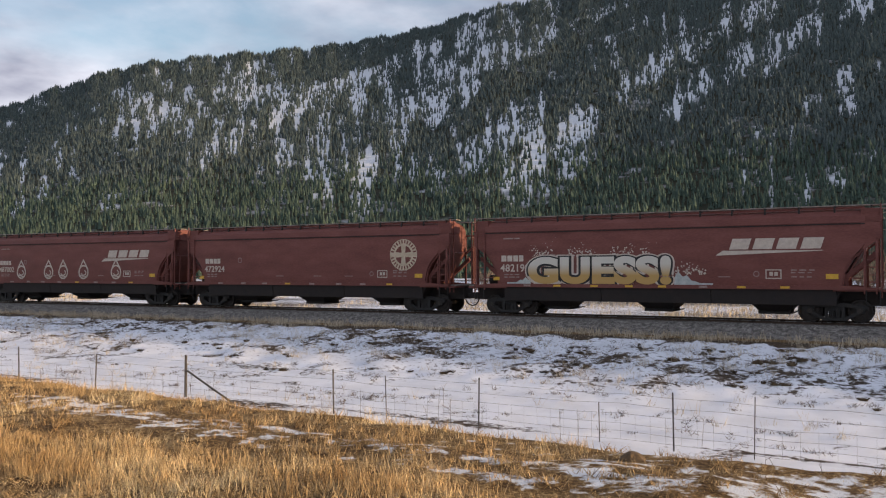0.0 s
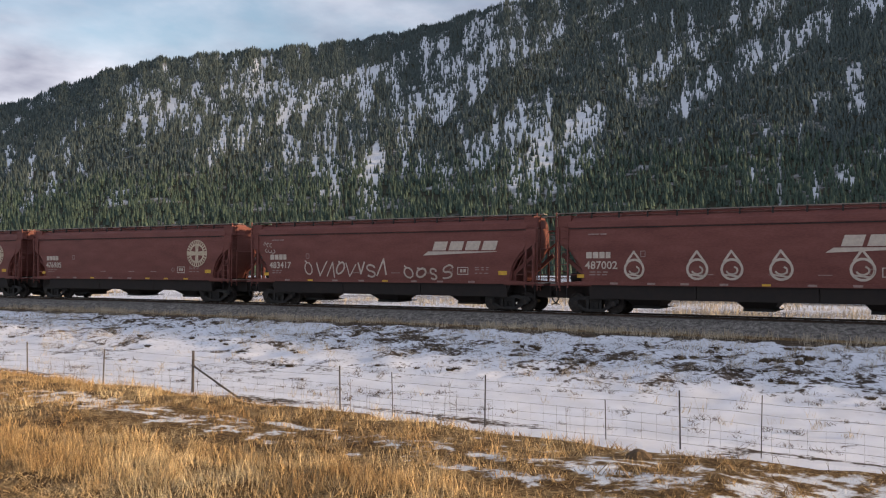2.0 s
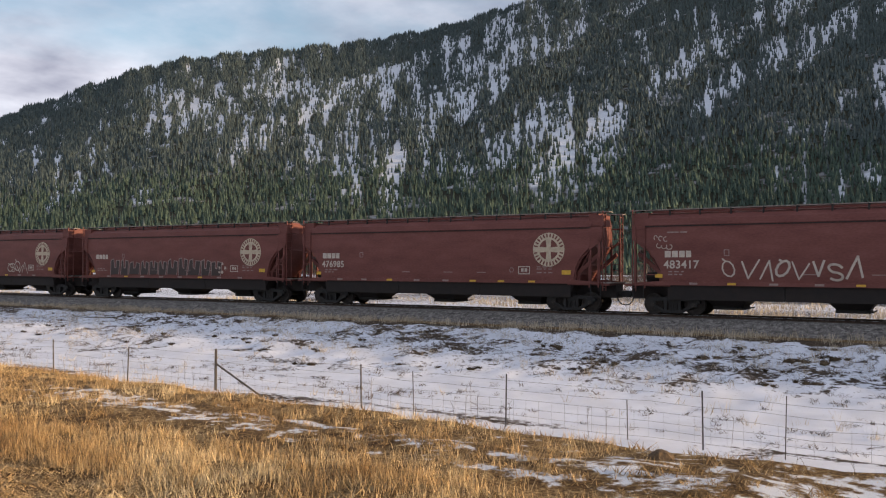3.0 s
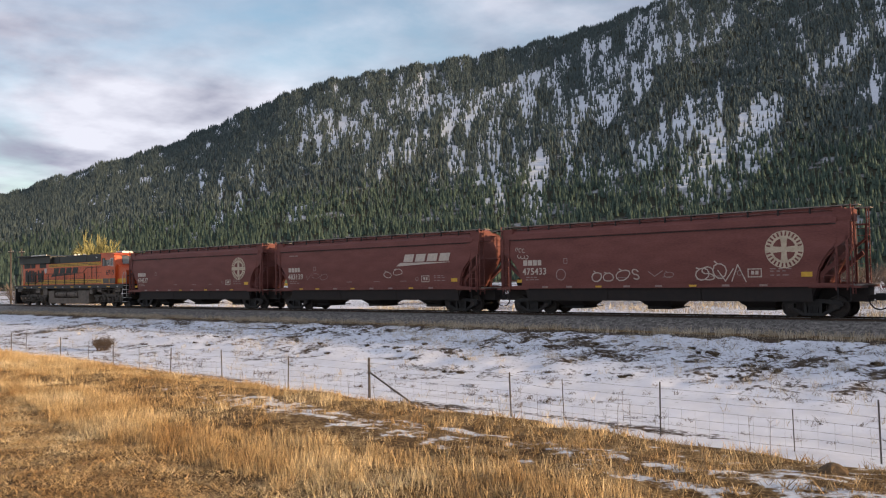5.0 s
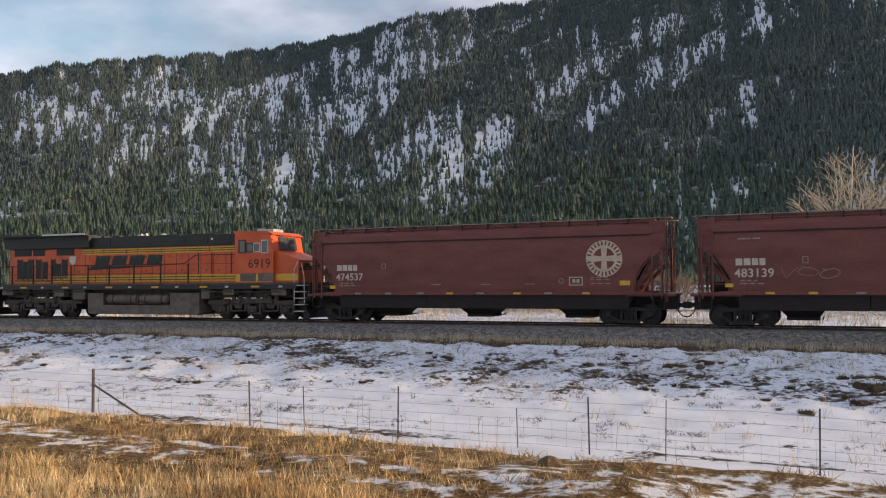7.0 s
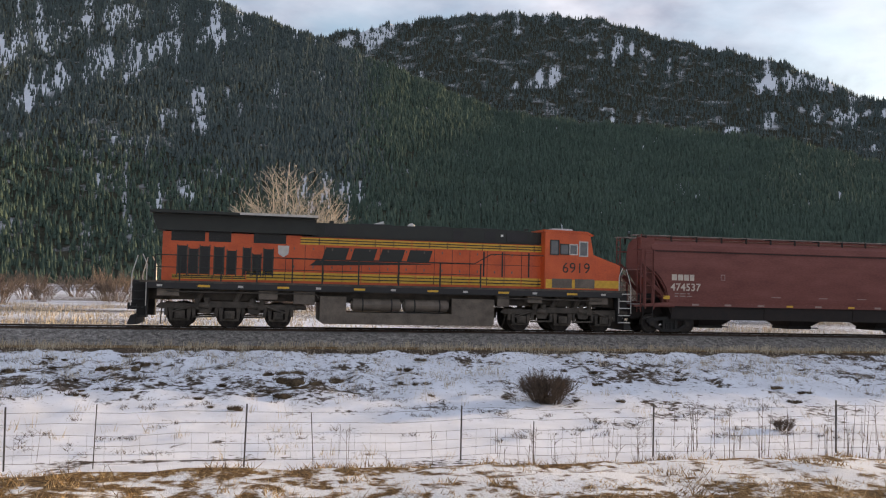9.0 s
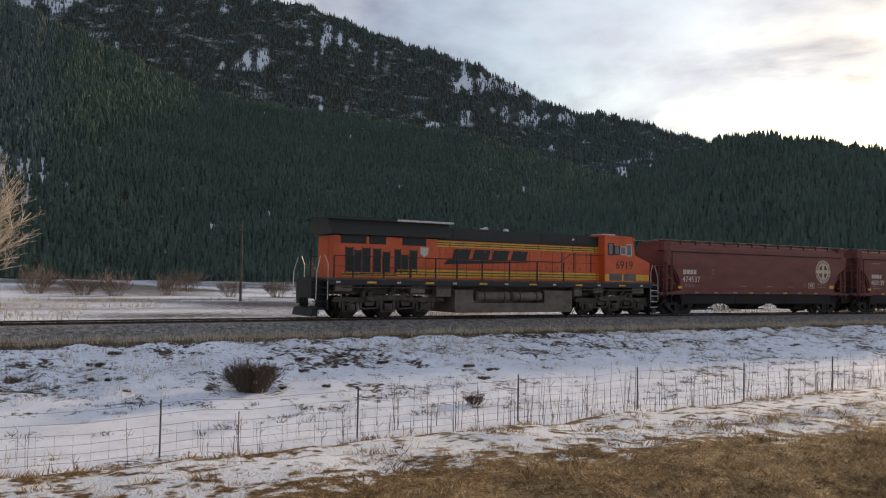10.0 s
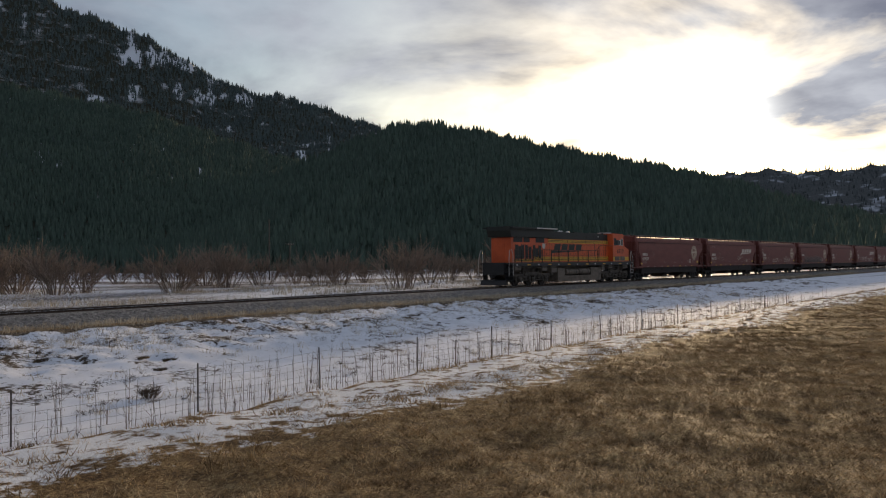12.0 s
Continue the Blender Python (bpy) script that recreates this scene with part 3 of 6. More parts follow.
BACK = [(-12, 14.0, 2500), (2.3, 17.4, 2500), (9, 18.7, 2500), (14.5, 19.1, 2500), (20.9, 18.6, 2450), (25.8, 17.0, 2400), (32.9, 15.1, 2300), (37.5, 12.6, 2250), (40, 11.7, 2200), (42.2, 11.7, 2150), (48.2, 9.7, 2100), (58, 6.5, 2100)]
NEAR = [(30, 1.0, 1000), (42, 6.6, 1020), (48.2, 9.2, 1050), (51, 10.0, 1050), (55.6, 9.2, 1050), (61.5, 7.8, 1050), (67.2, 6.6, 1050), (72, 5.4, 1050), (77, 3.6, 1050), (86, 1.4, 1050)]
FAR = [(60, 4.5, 3900), (70, 5.6, 3900), (74.4, 6.1, 3900), (77.1, 5.7, 3900), (81.5, 5.9, 3900), (92, 6.2, 3900), (110, 4.0, 3900), (130, 2.5, 3900)]
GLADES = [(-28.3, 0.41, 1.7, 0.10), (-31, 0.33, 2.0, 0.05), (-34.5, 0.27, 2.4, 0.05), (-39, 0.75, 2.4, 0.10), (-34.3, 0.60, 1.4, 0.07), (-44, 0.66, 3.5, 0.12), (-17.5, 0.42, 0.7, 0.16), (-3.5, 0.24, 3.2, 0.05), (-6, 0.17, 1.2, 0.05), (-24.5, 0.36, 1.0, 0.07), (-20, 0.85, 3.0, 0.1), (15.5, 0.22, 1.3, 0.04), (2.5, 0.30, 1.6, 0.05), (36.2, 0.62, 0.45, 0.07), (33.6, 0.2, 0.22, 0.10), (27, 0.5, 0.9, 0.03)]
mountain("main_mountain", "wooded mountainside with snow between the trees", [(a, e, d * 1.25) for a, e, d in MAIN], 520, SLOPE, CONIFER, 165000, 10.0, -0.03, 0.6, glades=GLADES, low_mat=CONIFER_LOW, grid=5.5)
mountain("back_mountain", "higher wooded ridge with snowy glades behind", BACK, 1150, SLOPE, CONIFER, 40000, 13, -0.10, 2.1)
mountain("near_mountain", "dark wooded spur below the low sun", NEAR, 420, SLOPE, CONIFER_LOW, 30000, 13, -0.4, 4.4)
mountain("far_hills", "wooded hills far down the valley, haze in their colours", FAR, 2600, SLOPE_HAZED, CONIFER_HAZED, 9000, 18, -0.22, 1.2, back=0.2)


# ---- track ----
def swept(profile, offset, x0, x1, step, mat, name):
    """A profile (across, up) drawn along the track at a lateral offset."""
    s = np.arange(x0, x1, step)
    pts = []
    for si in s:
        x, y, head = on_track(si)
        h = math.radians(head)
        for a, z in profile:
            o = a + offset
            pts.append((x - o * math.sin(h), y + o * math.cos(h), z))
    k = len(profile)
    quads = np.array([(i * k + j, (i + 1) * k + j, (i + 1) * k + (j + 1) % k, i * k + (j + 1) % k) for i in range(len(s) - 1) for j in range(k)])
    return stuff_mesh(name, np.array(pts), quads, mat)


def railway():
    track = tagged(new("railway_track"), "single track of steel rails on timber ties in grey ballast", "railway track", kind="structure")
    web = [(-0.07, -0.165), (0.07, -0.165), (0.07, -0.145), (0.012, -0.13), (0.012, -0.045), (0.036, -0.035), (0.036, -0.012), (-0.036, -0.012), (-0.036, -0.035), (-0.012, -0.045), (-0.012, -0.13), (-0.07, -0.145)]
    head = [(-0.036, -0.012), (0.036, -0.012), (0.036, -0.004), (0.030, 0.0), (-0.030, 0.0), (-0.036, -0.004)]
    for o in (-0.755, 0.755):
        rail = part("rail", swept(web, o, -300, 420, 2.0, RAIL, "rail"), RAIL, track)
        part("rail_head", swept(head, o, -300, 420, 2.0, RAIL_TOP, "rail_head"), RAIL_TOP, rail, "polished running surface")
    tie = Shape().box(-0.115, 0.115, -1.3, 1.3, -0.34, -0.165, 0.02).mesh("tie", TIE)
    for i in range(290):
        x, y, h = on_track(-62 + i * 0.53)
        part("tie", tie, TIE, track, place=pose(x, y, random.uniform(-0.012, 0.004), 0, 0, h + random.uniform(-1.2, 1.2)))
    rest = Shape()
    for i in range(500):
        s = -62 - 0.53 * (i + 1) if i < 220 else -62 + (290 + i - 220) * 0.53
        x, y, h = on_track(s)
        c, n = math.cos(math.radians(h)), math.sin(math.radians(h))
        p = [(x + a * c - b * n, y + a * n + b * c, z) for a in (-0.115, 0.115) for b in (-1.3, 1.3) for z in (-0.34, -0.165)]
        rest.add(p, [(0, 1, 3, 2), (4, 6, 7, 5), (0, 4, 5, 1), (2, 3, 7, 6), (0, 2, 6, 4), (1, 5, 7, 3)])
    tagged(part("ties_further_off", rest, TIE, track), kind="stuff")
    # loose stones on the near shoulder and between the ties
    n = 25000
    x = rng.uniform(-62, 100, n)
    v = np.where(rng.uniform(0, 1, n) < 0.75, rng.uniform(32.7, 34.6, n), rng.uniform(34.4, 37.6, n))
    y = v + shift(x, v)
    z = ground_z(x, v)
    r = rng.uniform(0.018, 0.045, n)
    tpl = np.array([(1, 0, 0), (0, 1, 0), (-1, 0, 0), (0, -1, 0), (0, 0, 0.8), (0, 0, -0.6)])
    P = tpl[None] * r[:, None, None] * rng.uniform(0.6, 1.4, (n, 6, 3)) + np.stack([x, y, z], -1)[:, None]
    F = np.array([(0, 1, 4), (1, 2, 4), (2, 3, 4), (3, 0, 4), (1, 0, 5), (2, 1, 5), (3, 2, 5), (0, 3, 5)])
    tagged(new("ballast", stuff_mesh("ballast", P.reshape(-1, 3), (F[None] + (np.arange(n) * 6)[:, None, None]).reshape(-1, 3), STONE)), "crushed grey stone ballast along the track", "ballast", kind="stuff")


railway()


# ---- hopper cars ----
PITCH = 18.651
# couplings stray from even spacing: the cars differ a little in length
STRAY = (-0.287, -0.066, -0.135, 0.376, 0.127, 0.181, 0.399, -0.369, -0.086, -0.14, 0, 0, 0)
HALF = 8.66
LEVELS = ((1.42, 7.30, 1.53), (1.7, 7.34, 1.555), (2.1, 7.44, 1.565), (2.45, 7.62, 1.57), (2.75, 7.86, 1.57), (2.9, 8.02, 1.57), (3.1, 8.12, 1.57), (3.35, 8.14, 1.56), (3.6, 8.14, 1.545), (3.90, 8.14, 1.515),
          (3.92, 8.14, 1.46), (4.18, 8.14, 1.40), (4.36, 8.14, 1.22), (4.46, 8.14, 0.9), (4.50, 8.14, 0.5))


def loft(levels, cap=True):
    s = Shape()
    pts = []
    for z, hl, hw in levels:
        pts += [(-hl, -hw, z), (hl, -hw, z), (hl, hw, z), (-hl, hw, z)]
    n = len(levels)
    fs = [(4 * i + j, 4 * i + (j + 1) % 4, 4 * i + 4 + (j + 1) % 4, 4 * i + 4 + j) for i in range(n - 1) for j in range(4)]
    if cap:
        fs += [(3, 2, 1, 0), tuple(4 * n - 4 + j for j in range(4))]
    return s.add(pts, fs)


def wheelset_mesh():
    s = Shape()
    for sy in (-1, 1):
        prof = [(0.10, 0.86), (0.20, 0.79), (0.40, 0.79), (0.49, 0.70), (0.455, 0.715), (0.45, 0.83), (0.40, 0.835), (0.36, 0.81), (0.16, 0.82)]
        k, n = len(prof), 20
        pts = [(r * math.cos(2 * math.pi * i / n), sy * y, r * math.sin(2 * math.pi * i / n)) for i in range(n) for r, y in prof]
        s.add(pts, [(i * k + j, ((i + 1) % n) * k + j, ((i + 1) % n) * k + (j + 1) % k, i * k + (j + 1) % k) for i in range(n) for j in range(k)])
        s.tube((0, sy * 0.8, 0), (0, sy * 1.12, 0), 0.11, 10)
        for a in (0, 120, 240):
            c, d = 0.06 * math.cos(radians(a)), 0.06 * math.sin(radians(a))
            s.tube((c, sy * 1.12, d), (c, sy * 1.15, d), 0.018, 5)
    s.tube((0, -0.8, 0), (0, 0.8, 0), 0.09, 10)
    return s.mesh("wheelset", WHEEL)


def side_frame_mesh():
    """Cast frame with two windows and sloping tension members."""
    s = Shape()
    s.prism([(-1.18, 0.62), (-1.02, 0.70), (-0.35, 0.78), (0.35, 0.78), (1.02, 0.70), (1.18, 0.62), (1.18, 0.50), (0.98, 0.56), (0.3, 0.62), (-0.3, 0.62), (-0.98, 0.56), (-1.18, 0.50)], -0.09, 0.09)
    for k in (-1, 1):
        s.prism([(k * 1.18, 0.52), (k * 0.98, 0.58), (k * 0.36, 0.20), (k * 0.44, 0.10)], -0.07, 0.07)
        s.prism([(k * 0.24, 0.2), (k * 0.24, 0.66), (k * 0.36, 0.66), (k * 0.36, 0.2)], -0.085, 0.085)
        s.prism([(k * 0.74, 0.36), (k * 0.74, 0.62), (k * 1.06, 0.62), (k * 1.06, 0.36)], -0.11, 0.05)
        for i in range(3):
            s.tube((k * 0.08 * i, 0, 0.2), (k * 0.08 * i, 0, 0.5), 0.045, 8)
    s.prism([(-0.46, 0.08), (0.46, 0.08), (0.40, 0.2), (-0.40, 0.2)], -0.10, 0.10)
    return s.mesh("side_frame", STEEL_DARK)


WHEELSET, SIDE_FRAME = wheelset_mesh(), side_frame_mesh()


def ladder(x, y, z0, z1, rungs, wide, mat):
    s = Shape()
    for dx in (-wide / 2, wide / 2):
        s.box(x + dx - 0.025, x + dx + 0.025, y - 0.02, y + 0.02, z0, z1)
    for i in range(rungs):
        z = z0 + 0.15 + (z1 - z0 - 0.3) * i / (rungs - 1)
        s.tube((x - wide / 2, y, z), (x + wide / 2, y, z), 0.014, 5)
    return s


def hopper_car(seed):
    """A covered hopper; local x runs forward, the rails' top is z = 0."""
    r = random.Random(seed)
    car = new("hopper_car")
    part("body", loft(LEVELS), CAR_RED, car)
    for k in (-1, 1):
        part("roof_edge", Shape().box(-HALF - 0.03, HALF + 0.03, k * 1.50 - 0.05, k * 1.50 + 0.05, 3.88, 3.95, 0.015), CAR_RED, car)
        # near-black strip in place of the shaded groove below the roof edge
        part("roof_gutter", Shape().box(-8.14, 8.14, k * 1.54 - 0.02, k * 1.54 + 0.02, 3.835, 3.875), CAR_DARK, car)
        part("side_end", Shape().prism([(k * HALF, 3.95), (k * HALF, 3.28), (k * 8.1, 2.86), (k * 8.0, 3.0), (k * 8.0, 3.95)], -1.55, -1.50), CAR_RED, car)
        part("roof_end", Shape().prism([(k * 8.0, 3.95), (k * HALF, 3.95), (k * HALF, 4.44), (k * 8.0, 4.48)], -1.40, -0.35), CAR_RED, car)
        part("side_sill", Shape().prism([(-HALF, 1.30), (HALF, 1.30), (HALF, 1.38), (7.6, 1.46), (-7.6, 1.46), (-HALF, 1.38)], k * 1.50, k * 1.60), CAR_RED, car)
        walk_way = Shape().box(-HALF - 0.25, HALF + 0.25, k * 0.98 - 0.24, k * 0.98 + 0.24, 4.575, 4.615)
        part("roof_walkway", walk_way, RUST_TAN, car, "galvanised steel grating")
        for i in range(14):
            x = -HALF + 0.3 + i * (2 * HALF - 0.6) / 13
            part("walkway_bracket", BRACKET[k], CAR_DARK, car, place=pose(x, 0, 0))
    part("hatch_cover", Shape().prism([(-8.1, 4.48), (8.1, 4.48), (8.1, 4.58), (8.0, 4.63), (-8.0, 4.63), (-8.1, 4.58)], -0.42, 0.42), CAR_RED, car, "long trough hatch along the roof")
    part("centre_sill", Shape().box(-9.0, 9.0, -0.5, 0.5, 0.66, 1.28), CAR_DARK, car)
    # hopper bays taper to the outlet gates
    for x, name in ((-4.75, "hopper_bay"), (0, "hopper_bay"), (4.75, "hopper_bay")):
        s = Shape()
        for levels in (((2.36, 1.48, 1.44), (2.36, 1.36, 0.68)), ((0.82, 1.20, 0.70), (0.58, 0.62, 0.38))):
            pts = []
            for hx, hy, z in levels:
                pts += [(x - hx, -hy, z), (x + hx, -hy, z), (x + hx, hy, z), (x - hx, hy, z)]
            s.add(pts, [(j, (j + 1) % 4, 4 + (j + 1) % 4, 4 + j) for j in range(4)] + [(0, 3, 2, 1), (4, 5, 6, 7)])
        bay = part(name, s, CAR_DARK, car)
        part("outlet_gate", Shape().box(x - 0.62, x + 0.62, -0.7, 0.7, 0.27, 0.40, 0.03).tube((x + 0.72, -1.05, 0.34), (x + 0.72, 1.05, 0.34), 0.03), STEEL_DARK, bay, "steel sliding gate")
    for e in (-1, 1):
        part("shear_plate", Shape().box(min(e * 7.0, e * 9.0), max(e * 7.0, e * 9.0), -1.5, 1.5, 1.24, 1.32), CAR_RED, car)
        part("end_slope", Shape().prism([(e * 7.30, 1.42), (e * 8.16, 3.0), (e * 8.12, 3.06), (e * 7.24, 1.42)], -1.3, 1.3), CAR_RED, car, "sloping end sheet of the hopper")
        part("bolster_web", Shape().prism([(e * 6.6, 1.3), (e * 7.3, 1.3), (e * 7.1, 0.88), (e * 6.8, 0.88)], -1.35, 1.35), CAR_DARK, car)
        for k in (-1, 1):
            part("end_post", Shape().box(e * 8.53 - 0.05, e * 8.53 + 0.05, k * 1.5 - 0.05, k * 1.5 + 0.05, 1.32, 3.36), CAR_RED, car)
            part("inner_post", Shape().box(e * 8.12 - 0.04, e * 8.12 + 0.04, k * 1.48 - 0.04, k * 1.48 + 0.04, 1.32, 3.06), CAR_RED, car)
            part("side_ladder", ladder(e * 8.30, k * 1.60, 1.15, 3.9 if e * k > 0 else 2.6, 9 if e * k > 0 else 5, 0.42, CAR_RED), CAR_RED, car)
            part("end_ladder", ladder(0, 0, 1.0, 4.62, 11, 0.42, CAR_RED), CAR_RED, car, place=pose(e * 8.68, k * 1.25, 0, 0, 0, 90))
            part("sill_step", Shape().pipe([(e * 8.15, k * 1.58, 1.3), (e * 8.15, k * 1.58, 0.72), (e * 8.62, k * 1.58, 0.72), (e * 8.62, k * 1.58, 1.3)], 0.022), STEEL_DARK, car)
            part("grab_iron", Shape().pipe([(e * 8.0, k * 1.6, 1.75), (e * 7.55, k * 1.6, 1.75)], 0.018), CAR_RED, car)
        for k in (-1, 1):
            edge = [(7.30, 1.46), (7.38, 2.0), (7.62, 2.45), (7.92, 2.8), (8.5, 3.30)]
            flange = Shape()
            for (ax, az), (bx, bz) in zip(edge, edge[1:]):
                flange.prism([(e * ax, az), (e * bx, bz), (e * (bx + 0.07), bz - 0.05), (e * (ax + 0.07), az - 0.02)], k * 1.48, k * 1.30)
            part("opening_flange", flange, CAR_RED, car)
            part("diagonal_brace", Shape().prism([(e * 7.40, 1.40), (e * 7.40, 1.86), (e * 8.44, 2.78), (e * 8.52, 2.62), (e * 7.54, 1.76), (e * 7.54, 1.40)], min(k * 1.12, k * 1.28), max(k * 1.12, k * 1.28)), CAR_RED, car)
        part("end_platform", Shape().box(min(e * 8.0, e * 9.05), max(e * 8.0, e * 9.05), -1.35, 1.35, 1.33, 1.37), RUST_TAN, car, "open grating platform")
        part("coupler", Shape().box(min(e * 8.9, e * 9.42), max(e * 8.9, e * 9.42), -0.10, 0.10, 0.76, 0.94, 0.02).box(min(e * 9.2, e * 9.44), max(e * 9.2, e * 9.44), -0.17, 0.17, 0.70, 0.99, 0.03), STEEL_DARK, car)
        part("air_hose", Shape().pipe([(e * 8.95, -0.35, 0.85), (e * 9.05, -0.35, 0.55), (e * 9.2, -0.35, 0.38), (e * 9.38, -0.32, 0.34)], 0.03, 6), PAINT_BLACK, car, "dangling rubber brake hose")
    part("air_tank", Shape().tube((-8.3, -0.45, 1.62), (-7.2, -0.45, 1.62), 0.24, 12).tube((-8.0, 0.35, 1.7), (-7.4, 0.35, 1.7), 0.16, 10), CAR_DARK, car, "brake cylinder and air reservoir")
    part("brake_wheel", Shape().disc((0, 0), 0.28, -0.02, 0.02, 18, 0.245).box(-0.26, 0.26, -0.012, 0.012, -0.015, 0.015).box(-0.015, 0.015, -0.012, 0.012, -0.26, 0.26), CAR_RED, car, place=pose(-8.95, 0.55, 2.6, 0, 0, 90))
    for e in (-1, 1):
        truck = part("truck", Shape().box(-0.26, 0.26, -1.02, 1.02, 0.42, 0.72, 0.05).tube((0, 0, 0.7), (0, 0, 0.9), 0.3, 12), STEEL_DARK, car, place=pose(e * 7.02, 0, 0))
        for k in (-1, 1):
            part("side_frame", SIDE_FRAME, STEEL_DARK, truck, place=pose(0, k * 1.0, 0))
            part("wheelset", WHEELSET, WHEEL, truck, place=pose(k * 0.89, 0, 0.455))
    return car


BRACKET = {k: Shape().prism([(-0.035, 4.30), (0.035, 4.30), (0.035, 4.58), (-0.035, 4.58)], min(k * 1.2, k * 1.26), max(k * 1.2, k * 1.26)).box(-0.03, 0.03, min(k * 0.8, k * 1.25), max(k * 0.8, k * 1.25), 4.54, 4.58).mesh("walkway_bracket", CAR_DARK) for k in (-1, 1)}
FACE = -1.586


def flat_quads(quads, y=FACE, t=0.004):
    s = Shape()
    for q in quads:
        s.prism(q, y - t, y)
    return s


def slanted_mark(x, z, w, h, lean=0.32):
    """Four leaning blocks over a tapering stroke, as the railway's emblem has."""
    q = []
    step = w / 4
    for i in range(4):
        a = x + i * step
        b = a + step * 0.82
        q.append([(a, z), (b, z), (b + lean * h, z + h), (a + lean * h, z + h)])
    q.append([(x - 0.55, z - h * 0.56), (x + w * 0.97, z - h * 0.20), (x + w * 0.97 + 0.03, z - h * 0.14), (x - 0.25, z - h * 0.10)])
    return q


def bars(x, z, widths, h, gap=0.05, y=FACE):
    s = Shape()
    for w in widths:
        s.prism([(x, z), (x + w, z), (x + w, z + h), (x, z + h)], y - 0.004, y)
        x += w + gap
    return s


def round_emblem(car, x, z, r):
    part("emblem_disc", Shape().disc((x, z), r, FACE - 0.004, FACE, 36), PAINT_CREAM, car, "faded cream round emblem")
    for i in range(4):
        a0 = radians(90 * i + 17)
        a1 = radians(90 * i + 73)
        o = r * 0.13
        cx, cz = x + o * (1 if i in (0, 3) else -1), z + o * (1 if i < 2 else -1)
        q = [(cx, cz)] + [(x + r * 0.60 * math.cos(a0 + (a1 - a0) * k / 6), z + r * 0.60 * math.sin(a0 + (a1 - a0) * k / 6)) for k in range(7)]
        part("emblem_quarter", Shape().prism(q, FACE - 0.009, FACE - 0.004), CAR_RED, car)
    marks = Shape()
    for i in range(26):
        a = 2 * math.pi * i / 26
        if i in (0, 13):
            continue
        c, s_ = math.cos(a), math.sin(a)
        w, l = 0.035 * r / 0.8, 0.09 * r / 0.8
        m = lambda u, v: (x + c * (r * .84 + v) - s_ * u, z + s_ * (r * .84 + v) + c * u)
        marks.prism([m(-w, -l), (m(w, -l)), m(w, l), m(-w, l)], FACE - 0.009, FACE - 0.005)
    tagged(part("emblem_lettering", marks, CAR_RED, car, "unreadable dark characters round the ring"), kind="stuff")


def stroke(pts, w, y=FACE):
    """A painted line of even width through points in x, z."""
    s = Shape()
    for (ax, az), (bx, bz) in zip(pts, pts[1:]):
        l = math.hypot(bx - ax, bz - az) or 1
        nx, nz = -(bz - az) / l * w / 2, (bx - ax) / l * w / 2
        ex, ez = (bx - ax) / l * w * .35, (bz - az) / l * w * .35
        s.prism([(ax - ex + nx, az - ez + nz), (bx + ex + nx, bz + ez + nz), (bx + ex - nx, bz + ez - nz), (ax - ex - nx, az - ez - nz)], y - 0.004, y)
    return s


def arc(cx, cz, rx, rz, a0, a1, n=10):
    return [(cx + rx * math.cos(radians(a0 + (a1 - a0) * i / n)), cz + rz * math.sin(radians(a0 + (a1 - a0) * i / n))) for i in range(n + 1)]


